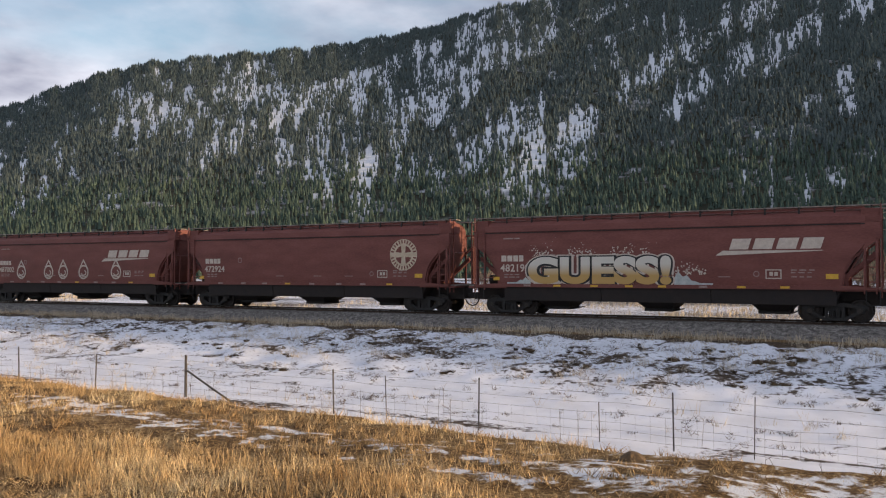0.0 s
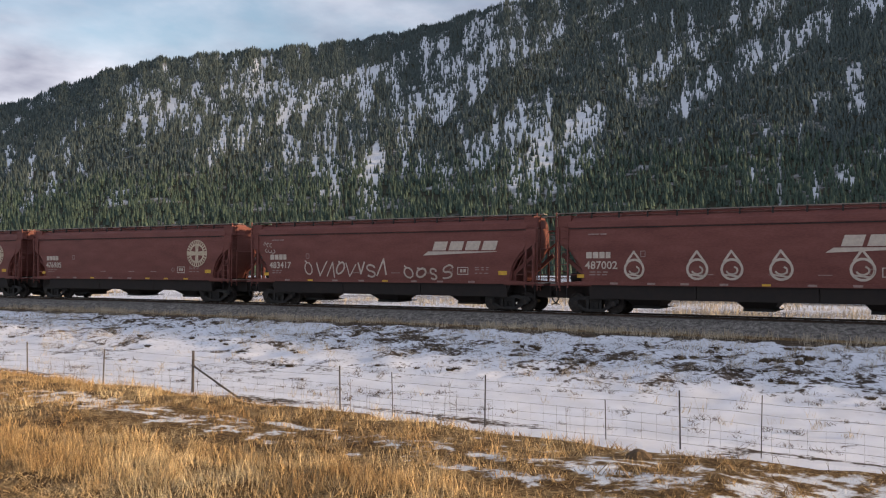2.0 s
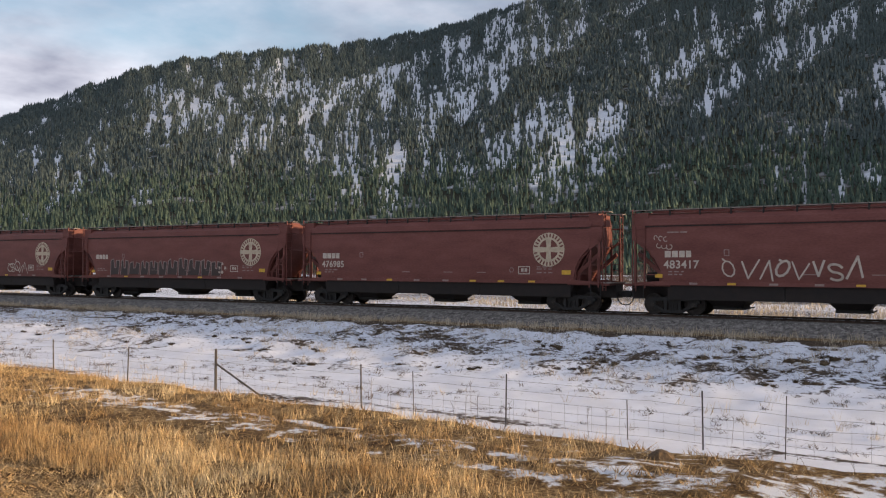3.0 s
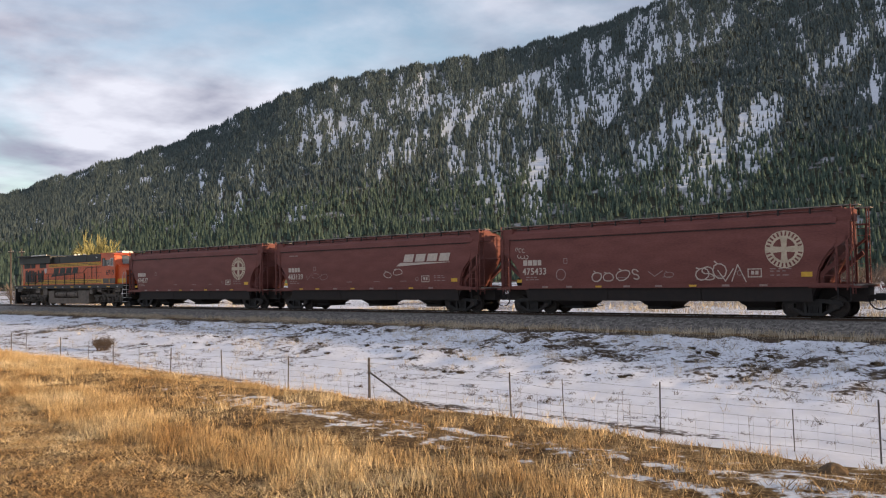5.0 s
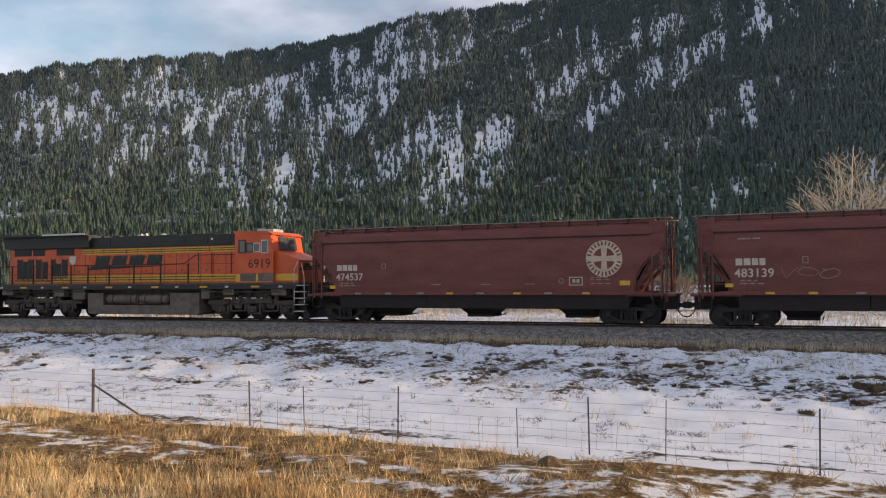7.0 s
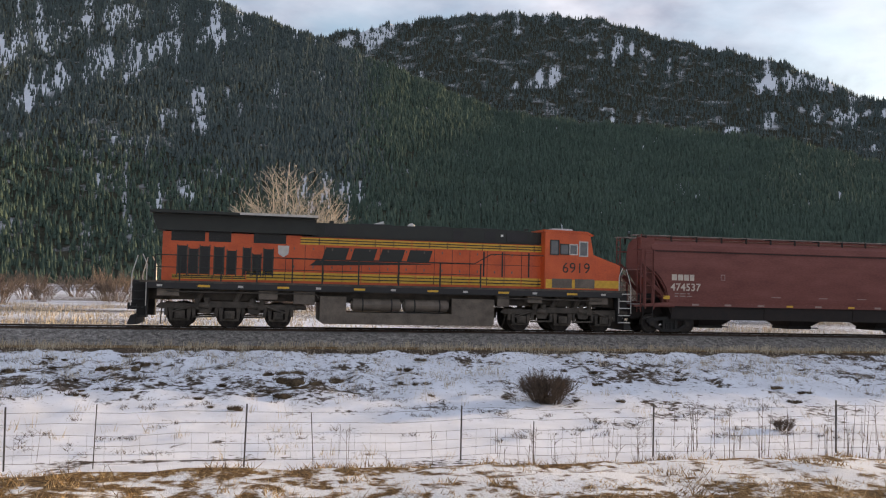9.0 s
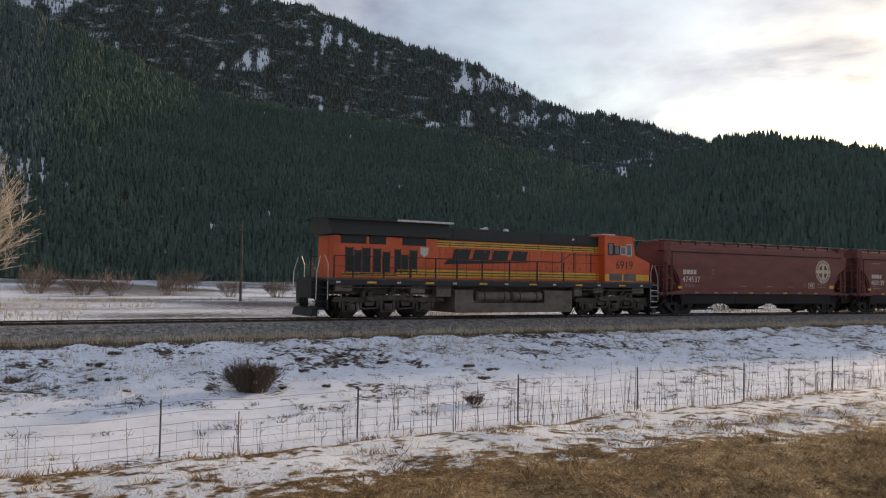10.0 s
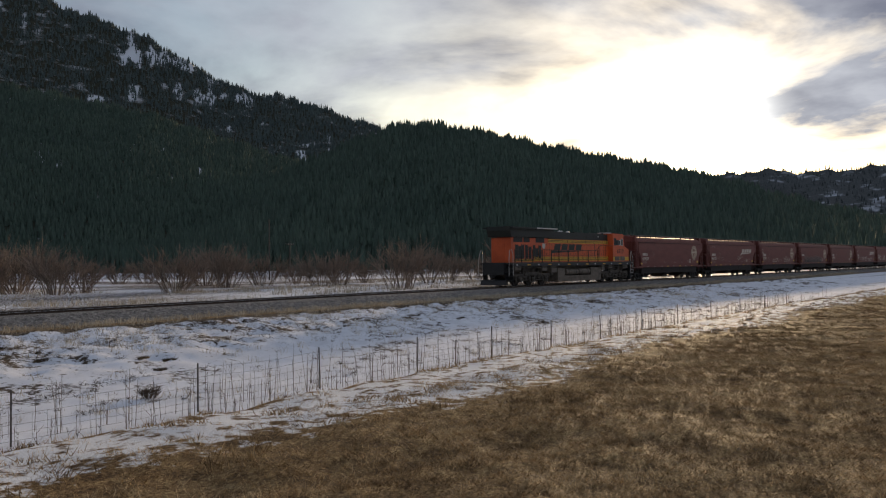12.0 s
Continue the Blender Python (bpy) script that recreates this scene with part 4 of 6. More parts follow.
def dress(car, number, emblem, seed):
    """The markings that a car carries on its near side."""
    r = random.Random(seed)
    tagged(part("reporting_mark", bars(-7.2, 2.50, (0.26, 0.26, 0.24, 0.22), 0.28), PAINT_WHITE, car), kind="stuff")
    if number:
        tagged(part("car_number", letters(number, 0.48, PAINT_WHITE, fat=0.008, depth=0.004), PAINT_WHITE, car, place=pose(-7.25, FACE - 0.002, 2.03)), kind="stuff")
    lines = Shape()
    for i, z in enumerate((1.86, 1.74)):
        b = bars(-7.05, z, [r.uniform(0.12, 0.3) for _ in range(3)], 0.05, 0.08)
        lines.add(b.v, b.f)
    tagged(part("capacity_stencil", lines, PAINT_DIM, car, "small unreadable stencil"), kind="stuff")
    if emblem == "round":
        round_emblem(car, 6.1, 2.88, 0.79)
    else:
        part("emblem", flat_quads(slanted_mark(3.15, 2.92, 3.6, 0.44)), PAINT_WHITE, car, "faded pale slanted emblem with a tapering stroke")
        part("top_stencil", bars(-7.1, 3.55, (0.5, 0.3), 0.06), PAINT_DIM, car)
    for x in [-6.1 + i * 1.6 + r.uniform(-0.1, 0.1) for i in range(8)]:
        part("reflector", Shape().box(x, x + 0.34, -1.612, -1.602, 1.335, 1.425), PAINT_YELLOW if r.random() < 0.25 else PAINT_DIM, car, "faded reflective strip")
    part("yellow_placard", Shape().box(6.76, 7.2, -1.60, -1.588, 1.72, 1.92), PAINT_YELLOW, car)
    part("yellow_placard", Shape().box(-7.62, -7.3, -1.60, -1.588, 1.62, 1.78), PAINT_YELLOW, car)
    box = Shape()
    for q in ([(4.55, 1.72), (5.15, 1.72), (5.15, 1.76), (4.55, 1.76)], [(4.55, 2.06), (5.15, 2.06), (5.15, 2.10), (4.55, 2.10)], [(4.55, 1.72), (4.59, 1.72), (4.59, 2.1), (4.55, 2.1)], [(5.11, 1.72), (5.15, 1.72), (5.15, 2.1), (5.11, 2.1)], [(4.7, 1.84), (4.83, 1.84), (4.83, 2.0), (4.7, 2.0)], [(4.88, 1.84), (5.01, 1.84), (5.01, 2.0), (4.88, 2.0)]):
        box.prism(q, FACE - 0.004, FACE)
    part("stencil_box", box, PAINT_WHITE, car, "white outlined lubrication stencil")
    part("stencil_ring", Shape().disc((4.2, 1.92), 0.12, FACE - 0.004, FACE, 14, 0.09), PAINT_DIM, car)
    part("stencil_square", Shape().box(-4.72, -4.50, FACE - 0.004, FACE, 2.55, 2.58).box(-4.72, -4.50, FACE - 0.004, FACE, 2.79, 2.82).box(-4.72, -4.69, FACE - 0.004, FACE, 2.58, 2.79).box(-4.53, -4.50, FACE - 0.004, FACE, 2.58, 2.79), PAINT_DIM, car)
    lines = Shape()
    for z in (1.78, 1.95, 2.05):
        b = bars(5.5, z, [r.uniform(0.12, 0.26) for _ in range(3)], 0.045, 0.1)
        lines.add(b.v, b.f)
    tagged(part("inspection_stencil", lines, PAINT_DIM, car, "small unreadable stencil"), kind="stuff")
    for x in (-1.9, 0.6, 2.6):
        part("faded_stripe", bars(x + r.uniform(-0.3, 0.3), 1.78, (0.5,), 0.035), PAINT_DIM, car)


def fitted(me, x, z, wide, high):
    """Lettering stretched to a width and height, its lower left corner at x, z."""
    xs, zs = [v.co.x for v in me.vertices], [v.co.z for v in me.vertices]
    for v in me.vertices:
        v.co.x = x + (v.co.x - min(xs)) / (max(xs) - min(xs)) * wide
        v.co.z = z + (v.co.z - min(zs)) / (max(zs) - min(zs)) * high
    return me


def graffiti_bubble(car):
    for name, grow, depth, mat, label in (("graffiti_halo", 0.24, 0.004, PAINT_WHITE, "white halo of sprayed bubble letters"), ("graffiti_edge", 0.17, 0.010, PAINT_BLACK, "black edge of sprayed bubble letters"), ("graffiti_letters", 0.085, 0.016, PAINT_GOLD, "sprayed bubble letters, white above and gold below")):
        me = letters("GUESS!", 1.5, mat, fat=grow, depth=0.003)
        part(name, fitted(me, -5.75 - grow, 1.52 - grow * 0.7, 6.45 + 2 * grow, 1.12 + 1.4 * grow), mat, car, label, pose(0, FACE - depth, 0))
    r = random.Random(5)
    for cx in (-5.4, -4.9, -3.6, -3.0, -1.6, -1.1, -0.3, 1.0, 1.5, 2.0):
        dots = Shape()
        for _ in range(26):
            up = abs(r.gauss(0, 0.24))
            dots.disc((cx + r.gauss(0, 0.10 + 0.35 * up), (2.72 if cx < 0.8 else 1.9) + up), r.uniform(0.012, 0.045) * (1.2 - up), FACE - 0.004, FACE, 7)
        tagged(part("spray_dots", dots, PAINT_WHITE, car), kind="stuff")
    # pale splashes run down beside the last letter and before the first
    for x0, x1, peak in ((0.9, 2.5, 2.0), (-6.9, -5.7, 1.75)):
        n = 9
        jag = [(x0 + (x1 - x0) * i / n, 1.5 + (peak - 1.5) * (1 - abs(2 * i / n - (0.3 if x0 > 0 else 1.6))) * (1.15 if i % 2 else 0.7)) for i in range(n + 1)]
        jag = [(a, max(b, 1.53)) for a, b in jag]
        part("spray_splash", flat_quads([[(x0, 1.46)] + jag + [(x1, 1.46)]]), PAINT_PALE_BLUE, car, "pale blue-white sprayed splash")


def graffiti_strokes(car, x0, x1, seed, mat=PAINT_WHITE, z0=1.68, h0=0.66, w=0.11):
    """Sprayed strokes with no readable word."""
    r = random.Random(seed)
    x = x0
    while x < x1:
        k = r.choice((0, 1, 2, 3))
        wd = r.uniform(0.38, 0.75)
        h, z = h0 * r.uniform(0.75, 1.2), z0 + r.uniform(-0.1, 0.1)
        if k == 0:
            p = [(x, z), (x + wd * .5, z + h), (x + wd, z)]
        elif k == 1:
            p = [(x, z + h)] + arc(x + wd * .4, z + h * .45, wd * .5, h * .45, 110, -250)
        elif k == 2:
            p = [(x, z + h), (x + wd * .45, z), (x + wd, z + h)]
        else:
            p = arc(x + wd * .5, z + h * .72, wd * .4, h * .26, 20, 250) + arc(x + wd * .5, z + h * .24, wd * .42, h * .24, 90, -130)
        lean = r.uniform(-0.15, 0.3)
        p = [(a + lean * (b - z), b + 0.04 * math.sin(5 * a)) for a, b in p]
        part("graffiti_stroke", stroke(p, w * r.uniform(0.7, 1.15)), mat, car, "sprayed white tag stroke")
        x += wd + r.uniform(0.08, 0.2)


def graffiti_outlined(car, x0, x1, seed):
    """Tall dark blocks with a wavering white outline, no readable word."""
    r = random.Random(seed)
    x = x0
    while x < x1:
        w = r.uniform(0.75, 1.15)
        z0, z1 = 1.5, r.uniform(2.25, 2.5)
        p = [(x, z0), (x + 0.08 * w, z1), (x + 0.34 * w, z1 + 0.06), (x + 0.4 * w, z0 + 0.45), (x + 0.55 * w, z0 + 0.4), (x + 0.6 * w, z1), (x + 0.95 * w, z1 - 0.05), (x + 0.86 * w, z0)]
        p = [(a + r.uniform(-0.04, 0.04), b + r.uniform(-0.04, 0.04)) for a, b in p]
        part("graffiti_fill", Shape().prism([p[0], p[1], p[2], p[3], p[4], p[5], p[6], p[7]], FACE - 0.004, FACE), PAINT_SOOT, car, "dark sprayed letter fill")
        part("graffiti_edge", stroke(p, 0.05, FACE - 0.005), PAINT_DIM, car, "white sprayed letter outline")
        x += w * 1.02


def graffiti_blobs(car, xs):
    """Plain rounded outlines in white."""
    for x in xs:
        o = Shape().disc((x, 2.02), 0.46, FACE - 0.004, FACE, 18, 0.36)
        part("graffiti_outline", o, PAINT_WHITE, car, "white sprayed rounded outline")
        part("graffiti_peak", stroke([(x - 0.3, 2.36), (x - 0.02, 2.78), (x + 0.3, 2.34)], 0.09), PAINT_WHITE, car)
        part("graffiti_curl", stroke(arc(x, 1.98, 0.22, 0.16, 200, 420), 0.07), PAINT_WHITE, car)
        part("graffiti_bar", stroke([(x - 0.3, 1.8), (x + 0.28, 1.72)], 0.07), PAINT_WHITE, car)


CARS = [("474537", "round", "clean"), ("483139", "slant", "faint"), ("475433", "round", "tag"), ("", "round", "tags"), ("476985", "round", "clean"), ("483417", "slant", "long"),
        ("487002", "slant", "blobs"), ("472924", "round", "clean"), ("482198", "slant", "bubble"), ("", "round", "clean"), ("", "slant", "clean"), ("", "round", "clean")]
LOOK = {"clean": "with a clean side", "faint": "with faint worn tags", "tag": "with one white sprayed tag", "tags": "with a row of sprayed tags", "long": "with white sprayed strokes", "blobs": "with five white sprayed outlines", "bubble": "with large gold bubble-letter graffiti"}


def build_train():
    cars = []
    for i, (number, emblem, art) in enumerate(CARS):
        car = hopper_car(i)
        dress(car, number, emblem, 40 + i)
        if art == "bubble":
            graffiti_bubble(car)
        elif art == "blobs":
            graffiti_blobs(car, (-5.0, -2.3, -0.9, 1.0, 3.9))
        elif art == "long":
            graffiti_strokes(car, -4.7, 0.3, 4, PAINT_WHITE, 1.68, 0.66, 0.085)
            graffiti_strokes(car, 1.6, 4.3, 8, PAINT_WHITE, 1.60, 0.62, 0.10)
        elif art == "tags":
            graffiti_outlined(car, -5.8, 3.2, 12)
            for k in range(5):
                part("graffiti_dot", Shape().disc((3.7 + 0.22 * (k % 3), 1.7 + 0.25 * (k // 2)), 0.09, FACE - 0.004, FACE, 10), PAINT_WHITE, car)
        elif art == "tag":
            graffiti_strokes(car, -3.1, -0.9, 21, PAINT_WHITE, 1.70, 0.52, 0.05)
            graffiti_strokes(car, -0.1, 1.3, 23, PAINT_DIM, 1.78, 0.36, 0.04)
            graffiti_strokes(car, 2.3, 4.3, 26, PAINT_WHITE, 1.62, 0.62, 0.05)
            graffiti_strokes(car, 2.5, 4.0, 27, PAINT_WHITE, 1.66, 0.5, 0.045)
            part("graffiti_ring", Shape().disc((-4.9, 2.0), 0.3, FACE - 0.004, FACE, 18, 0.25), PAINT_DIM, car)
        elif art == "faint":
            graffiti_strokes(car, -5.6, -3.4, 30, PAINT_DIM, 1.95, 0.36, 0.022)
            graffiti_strokes(car, 1.6, 2.9, 33, PAINT_WHITE, 2.05, 0.34, 0.035)
        if art in ("long", "tag"):
            for k in range(6):
                part("graffiti_scribble", stroke(arc(-7.6 + 0.17 * (k % 3) + 0.05 * k, 3.35 - 0.25 * (k // 3) - 0.03 * k, 0.07 + 0.012 * k, 0.10, 40 * k, 40 * k + 230), 0.035), PAINT_WHITE, car)
        tagged(car, "brown-red hopper car " + LOOK[art] + (", round emblem" if emblem == "round" else ", slanted emblem"), "freight car", group="hopper cars of the train")
        cars.append(car)
    return cars


# ---- locomotive ----
def locomotive():
    loco = tagged(new("locomotive"), "orange and black diesel locomotive with yellow stripes, dusty underframe", "locomotive")
    W = 0.98
    hood = Shape().prism([(-10.1, 1.95), (7.0, 1.95), (7.0, 4.0), (-10.1, 4.0)], -W, W)
    part("hood", hood, ORANGE, loco)
    part("hood_roof", Shape().prism([(-4.0, 4.0), (7.0, 4.0), (7.0, 4.52), (5.9, 4.60), (-4.0, 4.60)], -0.92, 0.92), LOCO_GREEN, loco, "blackened green hood roof")
    part("radiator_top", Shape().prism([(-10.3, 4.05), (-3.6, 4.05), (-3.6, 4.72), (-4.4, 4.84), (-10.5, 4.90), (-10.5, 4.55)], -1.18, 1.18), LOCO_GREEN, loco, "dark flared radiator housing")
    part("radiator_wing", Shape().box(-10.6, -3.55, -1.52, -1.18, 4.74, 4.84).box(-10.6, -3.55, 1.18, 1.52, 4.74, 4.84), LOCO_GREEN, loco)
    # sunlight on part of the wing's lip, put in as a pale strip
    part("wing_edge", Shape().box(-6.9, -3.55, -1.545, -1.52, 4.76, 4.86), SILVER, loco, "pale strip painted for sunlight on the wing's lip")
    for x0, x1 in ((-9.75, -8.35), (-8.2, -7.25), (-6.3, -4.9)):
        v = part("radiator_grille", Shape().box(x0, x1, -W - 0.012, -W, 3.62, 4.05), PAINT_BLACK, loco, "black radiator intake")
        for i in range(5):
            part("louvre", Shape().box(x0 + 0.03, x1 - 0.03, -W - 0.03, -W - 0.012, 3.66 + i * 0.08, 3.69 + i * 0.08), LOCO_GREEN, v)
    for x0, x1, z1 in ((-9.45, -9.10, 3.42), (-8.98, -8.64, 3.30), (-8.52, -8.16, 3.42), (-7.92, -7.56, 3.40), (-7.38, -7.04, 3.26), (-6.70, -6.42, 3.40), (-6.30, -5.98, 3.14), (-5.82, -5.46, 3.38)):
        v = part("door_grille", Shape().box(x0, x1, -W - 0.012, -W, 2.25, z1), PAINT_BLACK, loco, "dark louvred engine-room door")
        for i in range(8):
            z = 2.3 + (z1 - 2.4) * i / 7
            part("louvre", Shape().box(x0 + 0.03, x1 - 0.03, -W - 0.028, -W - 0.012, z, z + 0.05), LOCO_GREEN, v)
        part("door_frame", Shape().box(x0 - 0.05, x0, -W - 0.02, -W, 2.2, z1 + 0.05).box(x1, x1 + 0.05, -W - 0.02, -W, 2.2, z1 + 0.05), LOCO_GRIME, v)
    for i in range(14):
        x = -4.9 + i * 0.84
        part("hood_door_seam", Shape().box(x, x + 0.022, -W - 0.008, -W, 2.05, 3.62), LOCO_GREEN, loco)
    part("hood_latch_row", Shape().box(-4.9, 6.9, -W - 0.01, -W, 2.98, 3.0), LOCO_GREEN, loco)
    for z0, z1, x0, x1 in ((3.63, 3.93, -4.3, 7.0), (2.03, 2.22, -9.7, -6.6), (2.05, 2.42, -6.6, 7.0)):
        band = part("yellow_band", Shape().box(x0, x1, -W - 0.012, -W, z0, z1), PAINT_YELLOW, loco, "yellow stripe band")
        for k in (0.24, 0.62):
            z = z0 + (z1 - z0) * k
            part("band_line", Shape().box(x0, x1, -W - 0.020, -W - 0.012, z, z + 0.045), LOCO_GREEN, band)
        for i in range(int((x1 - x0) / 0.84) + 1):
            part("band_seam", Shape().box(x0 + i * 0.84, x0 + i * 0.84 + 0.03, -W - 0.026, -W - 0.020, z0, z1), LOCO_GREEN if i % 3 else ORANGE, band)
    for x in (4.15, 5.05, 6.35):
        part("door_gap", Shape().box(x, x + 0.07, -W - 0.012, -W, 2.46, 3.58), PAINT_BLACK, loco, "dark open joint between hood doors")
    for i in range(13):
        x = -4.55 + i * 0.84
        part("door_latch", Shape().box(x, x + 0.05, -W - 0.03, -W, 2.60, 2.72).box(x, x + 0.05, -W - 0.03, -W, 3.40, 3.50), LOCO_TANK, loco)
    part("emblem", flat_quads(slanted_mark(-3.3, 3.02, 5.1, 0.52), -W - 0.016), LOCO_GREEN, loco, "dark slanted emblem with a tapering stroke")
    part("shield_patch", Shape().prism([(-5.25, 3.55), (-4.75, 3.55), (-4.78, 3.2), (-5.0, 3.05), (-5.22, 3.2)], -W - 0.02, -W), SILVER, loco, "worn pale shield")
    # cab and nose
    C = 1.5
    cab = Shape().prism([(7.0, 1.95), (9.35, 1.95), (9.35, 3.55), (9.18, 4.42), (8.95, 4.55), (7.0, 4.58)], -C, C)
    part("cab", cab, ORANGE, loco)
    part("cab_roof", Shape().prism([(6.92, 4.56), (9.0, 4.53), (9.3, 4.42), (9.34, 4.47), (9.02, 4.62), (6.92, 4.66)], -C - 0.03, C + 0.03), ORANGE, loco)
    part("roof_box", Shape().box(7.7, 8.7, -0.5, 0.5, 4.64, 4.80, 0.04), SILVER, loco, "air conditioner box")
    part("nose", Shape().prism([(9.3, 1.95), (10.72, 1.95), (10.76, 3.10), (10.6, 3.18), (9.3, 3.62)], -1.28, 1.28), ORANGE, loco)
    part("nose_band", Shape().box(9.36, 10.7, -1.292, -1.28, 2.05, 2.40), PAINT_YELLOW, loco)
    part("nose_emblem", flat_quads(slanted_mark(0, 0, 1.7, 0.24), 0, 0.006), LOCO_GREEN, loco, place=pose(10.775, -0.85, 2.7, 0, 0, 90))
    for k in (-0.42, 0.42):
        part("windscreen", Shape().add([(9.36, k - 0.40, 3.66), (9.36, k + 0.40, 3.66), (9.215, k + 0.40, 4.34), (9.215, k - 0.40, 4.34), (9.39, k - 0.40, 3.67), (9.39, k + 0.40, 3.67), (9.245, k + 0.40, 4.35), (9.245, k - 0.40, 4.35)], [(0, 1, 2, 3), (7, 6, 5, 4), (0, 4, 5, 1), (1, 5, 6, 2), (2, 6, 7, 3), (3, 7, 4, 0)]), GLASS, loco)
    for x0, x1, z0, z1, mt in ((7.28, 7.62, 3.55, 4.15, GLASS), (7.76, 8.12, 3.58, 3.98, GLASS), (8.2, 8.52, 3.58, 3.98, GLASS), (8.68, 9.02, 3.52, 4.12, GLASS)):
        w = part("cab_window", Shape().box(x0, x1, -C - 0.01, -C + 0.02, z0, z1), mt, loco)
        part("window_frame", Shape().box(x0 - 0.05, x0, -C - 0.03, -C, z0 - 0.05, z1 + 0.05).box(x1, x1 + 0.05, -C - 0.03, -C, z0 - 0.05, z1 + 0.05).box(x0, x1, -C - 0.03, -C, z1, z1 + 0.05).box(x0, x1, -C - 0.03, -C, z0 - 0.05, z0), SILVER if x0 > 8.1 else LOCO_GREEN, w)
    part("fleet_number", letters("6919", 0.66, LOCO_GREEN, depth=0.004), LOCO_GREEN, loco, place=pose(7.82, -C - 0.006, 2.72))
    part("cab_band", Shape().box(7.05, 9.33, -C - 0.008, -C, 2.0, 2.40), PAINT_YELLOW, loco)
    for x in (7.35, 8.45):
        part("battery_door", Shape().box(x, x + 0.95, -C - 0.03, -C - 0.008, 2.02, 2.44), LOCO_TANK, loco, "dusty battery box door")
    part("number_board", Shape().box(9.22, 9.26, -0.95, -0.30, 4.38, 4.50), PAINT_BLACK, loco)
    part("headlight", Shape().tube((10.74, -0.14, 2.9), (10.80, -0.14, 2.9), 0.10, 14).tube((10.74, 0.14, 2.9), (10.80, 0.14, 2.9), 0.10, 14), LAMP_GLASS, loco)
    part("horn", Shape().tube((-1.0, -0.2, 4.62), (-0.5, -0.2, 4.72), 0.05, 8, 0.10).tube((-1.0, 0.1, 4.62), (-0.4, 0.1, 4.75), 0.05, 8, 0.11).box(-1.1, -0.9, -0.3, 0.2, 4.58, 4.68), SILVER, loco, "pale three-chime horn")
    part("antenna_dome", Shape().tube((0.9, 0, 4.6), (0.9, 0, 4.74), 0.22, 12, 0.16).tube((0.9, 0, 4.74), (0.9, 0, 4.80), 0.16, 12, 0.06), SILVER, loco)
    for x0, x1 in ((-3.2, -2.2), (2.7, 3.2), (5.3, 6.3)):
        part("roof_panel", Shape().box(x0, x1, -0.945, -0.92, 4.06, 4.48), PAINT_BLACK, loco)
    part("lifting_lug", Shape().box(-3.0, -2.8, -0.8, -0.7, 4.6, 4.72).box(6.2, 6.4, -0.8, -0.7, 4.6, 4.70), LOCO_GREEN, loco)
    part("exhaust_stack", Shape().box(-1.6, -0.1, -0.4, 0.4, 4.6, 4.68, 0.03), PAINT_BLACK, loco)
    for x in (1.0, 3.4):
        part("roof_hatch", Shape().box(x, x + 1.6, -0.7, 0.7, 4.59, 4.66, 0.03), LOCO_GREEN, loco)
    part("blower_intake", Shape().box(4.2, 4.75, -0.945, -0.93, 4.12, 4.5), PAINT_BLACK, loco)
    part("marker_lamp", Shape().box(5.0, 5.12, -0.95, -0.92, 4.28, 4.38), LAMP_GLASS, loco)
    # frame, walkway, tanks
    part("walkway", Shape().box(-10.9, 10.9, -1.55, 1.55, 1.86, 1.95), LOCO_GRIME, loco)
    part("side_sill", Shape().box(-10.6, 10.75, -1.56, -1.48, 1.62, 1.86).box(-10.6, 10.75, 1.48, 1.56, 1.62, 1.86), PAINT_BLACK, loco)
    for i in range(13):
        x = -10.2 + i * 1.66
        part("sill_reflector", Shape().box(x, x + (0.5 if i % 2 else 0.22), -1.572, -1.562, 1.70, 1.79), PAINT_YELLOW if i % 2 else SILVER, loco)
    part("main_frame", Shape().box(-10.8, 10.8, -0.9, 0.9, 1.16, 1.86), LOCO_GRIME, loco)
    for x0, x1, z0 in ((-10.2, -9.3, 1.30), (-6.0, -5.2, 1.22), (-4.5, -3.6, 1.05), (4.75, 5.3, 1.1), (6.2, 6.9, 1.3), (9.2, 10.1, 1.28)):
        part("equipment_box", Shape().box(x0, x1, -1.44, -1.0, z0, 1.62, 0.03), LOCO_TANK, loco, "dusty box under the walkway")
    for x in (-8.6, -7.0, 7.5, 8.6):
        part("air_duct", Shape().tube((x, -1.05, 1.05), (x + 0.25, -1.05, 1.6), 0.13, 10), LOCO_GRIME, loco)
    tank = part("fuel_tank", Shape().prism([(-3.35, 0.35), (-3.2, 0.24), (4.45, 0.24), (4.6, 0.35), (4.6, 1.42), (2.6, 1.42), (2.6, 0.75), (-2.2, 0.75), (-2.2, 1.42), (-3.35, 1.42)], -1.42, 1.42), LOCO_TANK, loco, "dusty grey-brown fuel tank")
    for x0, x1 in ((-1.9, 0.2), (0.45, 2.4)):
        part("air_reservoir", Shape().tube((x0, -1.2, 1.08), (x1, -1.2, 1.08), 0.27, 16).tube((x0 - 0.08, -1.2, 1.08), (x0, -1.2, 1.08), 0.18, 12).tube((x1, -1.2, 1.08), (x1 + 0.08, -1.2, 1.08), 0.18, 12), LOCO_TANK, loco)
        for x in (x0 + 0.4, x1 - 0.4):
            part("tank_strap", Shape().tube((x, -1.2, 1.08), (x + 0.06, -1.2, 1.08), 0.285, 16), STEEL_DARK, loco)
    part("frame_pipe", Shape().pipe([(-9.8, -1.45, 1.5), (-3.6, -1.45, 1.5), (-3.4, -1.4, 1.3)], 0.035), LOCO_GRIME, loco)
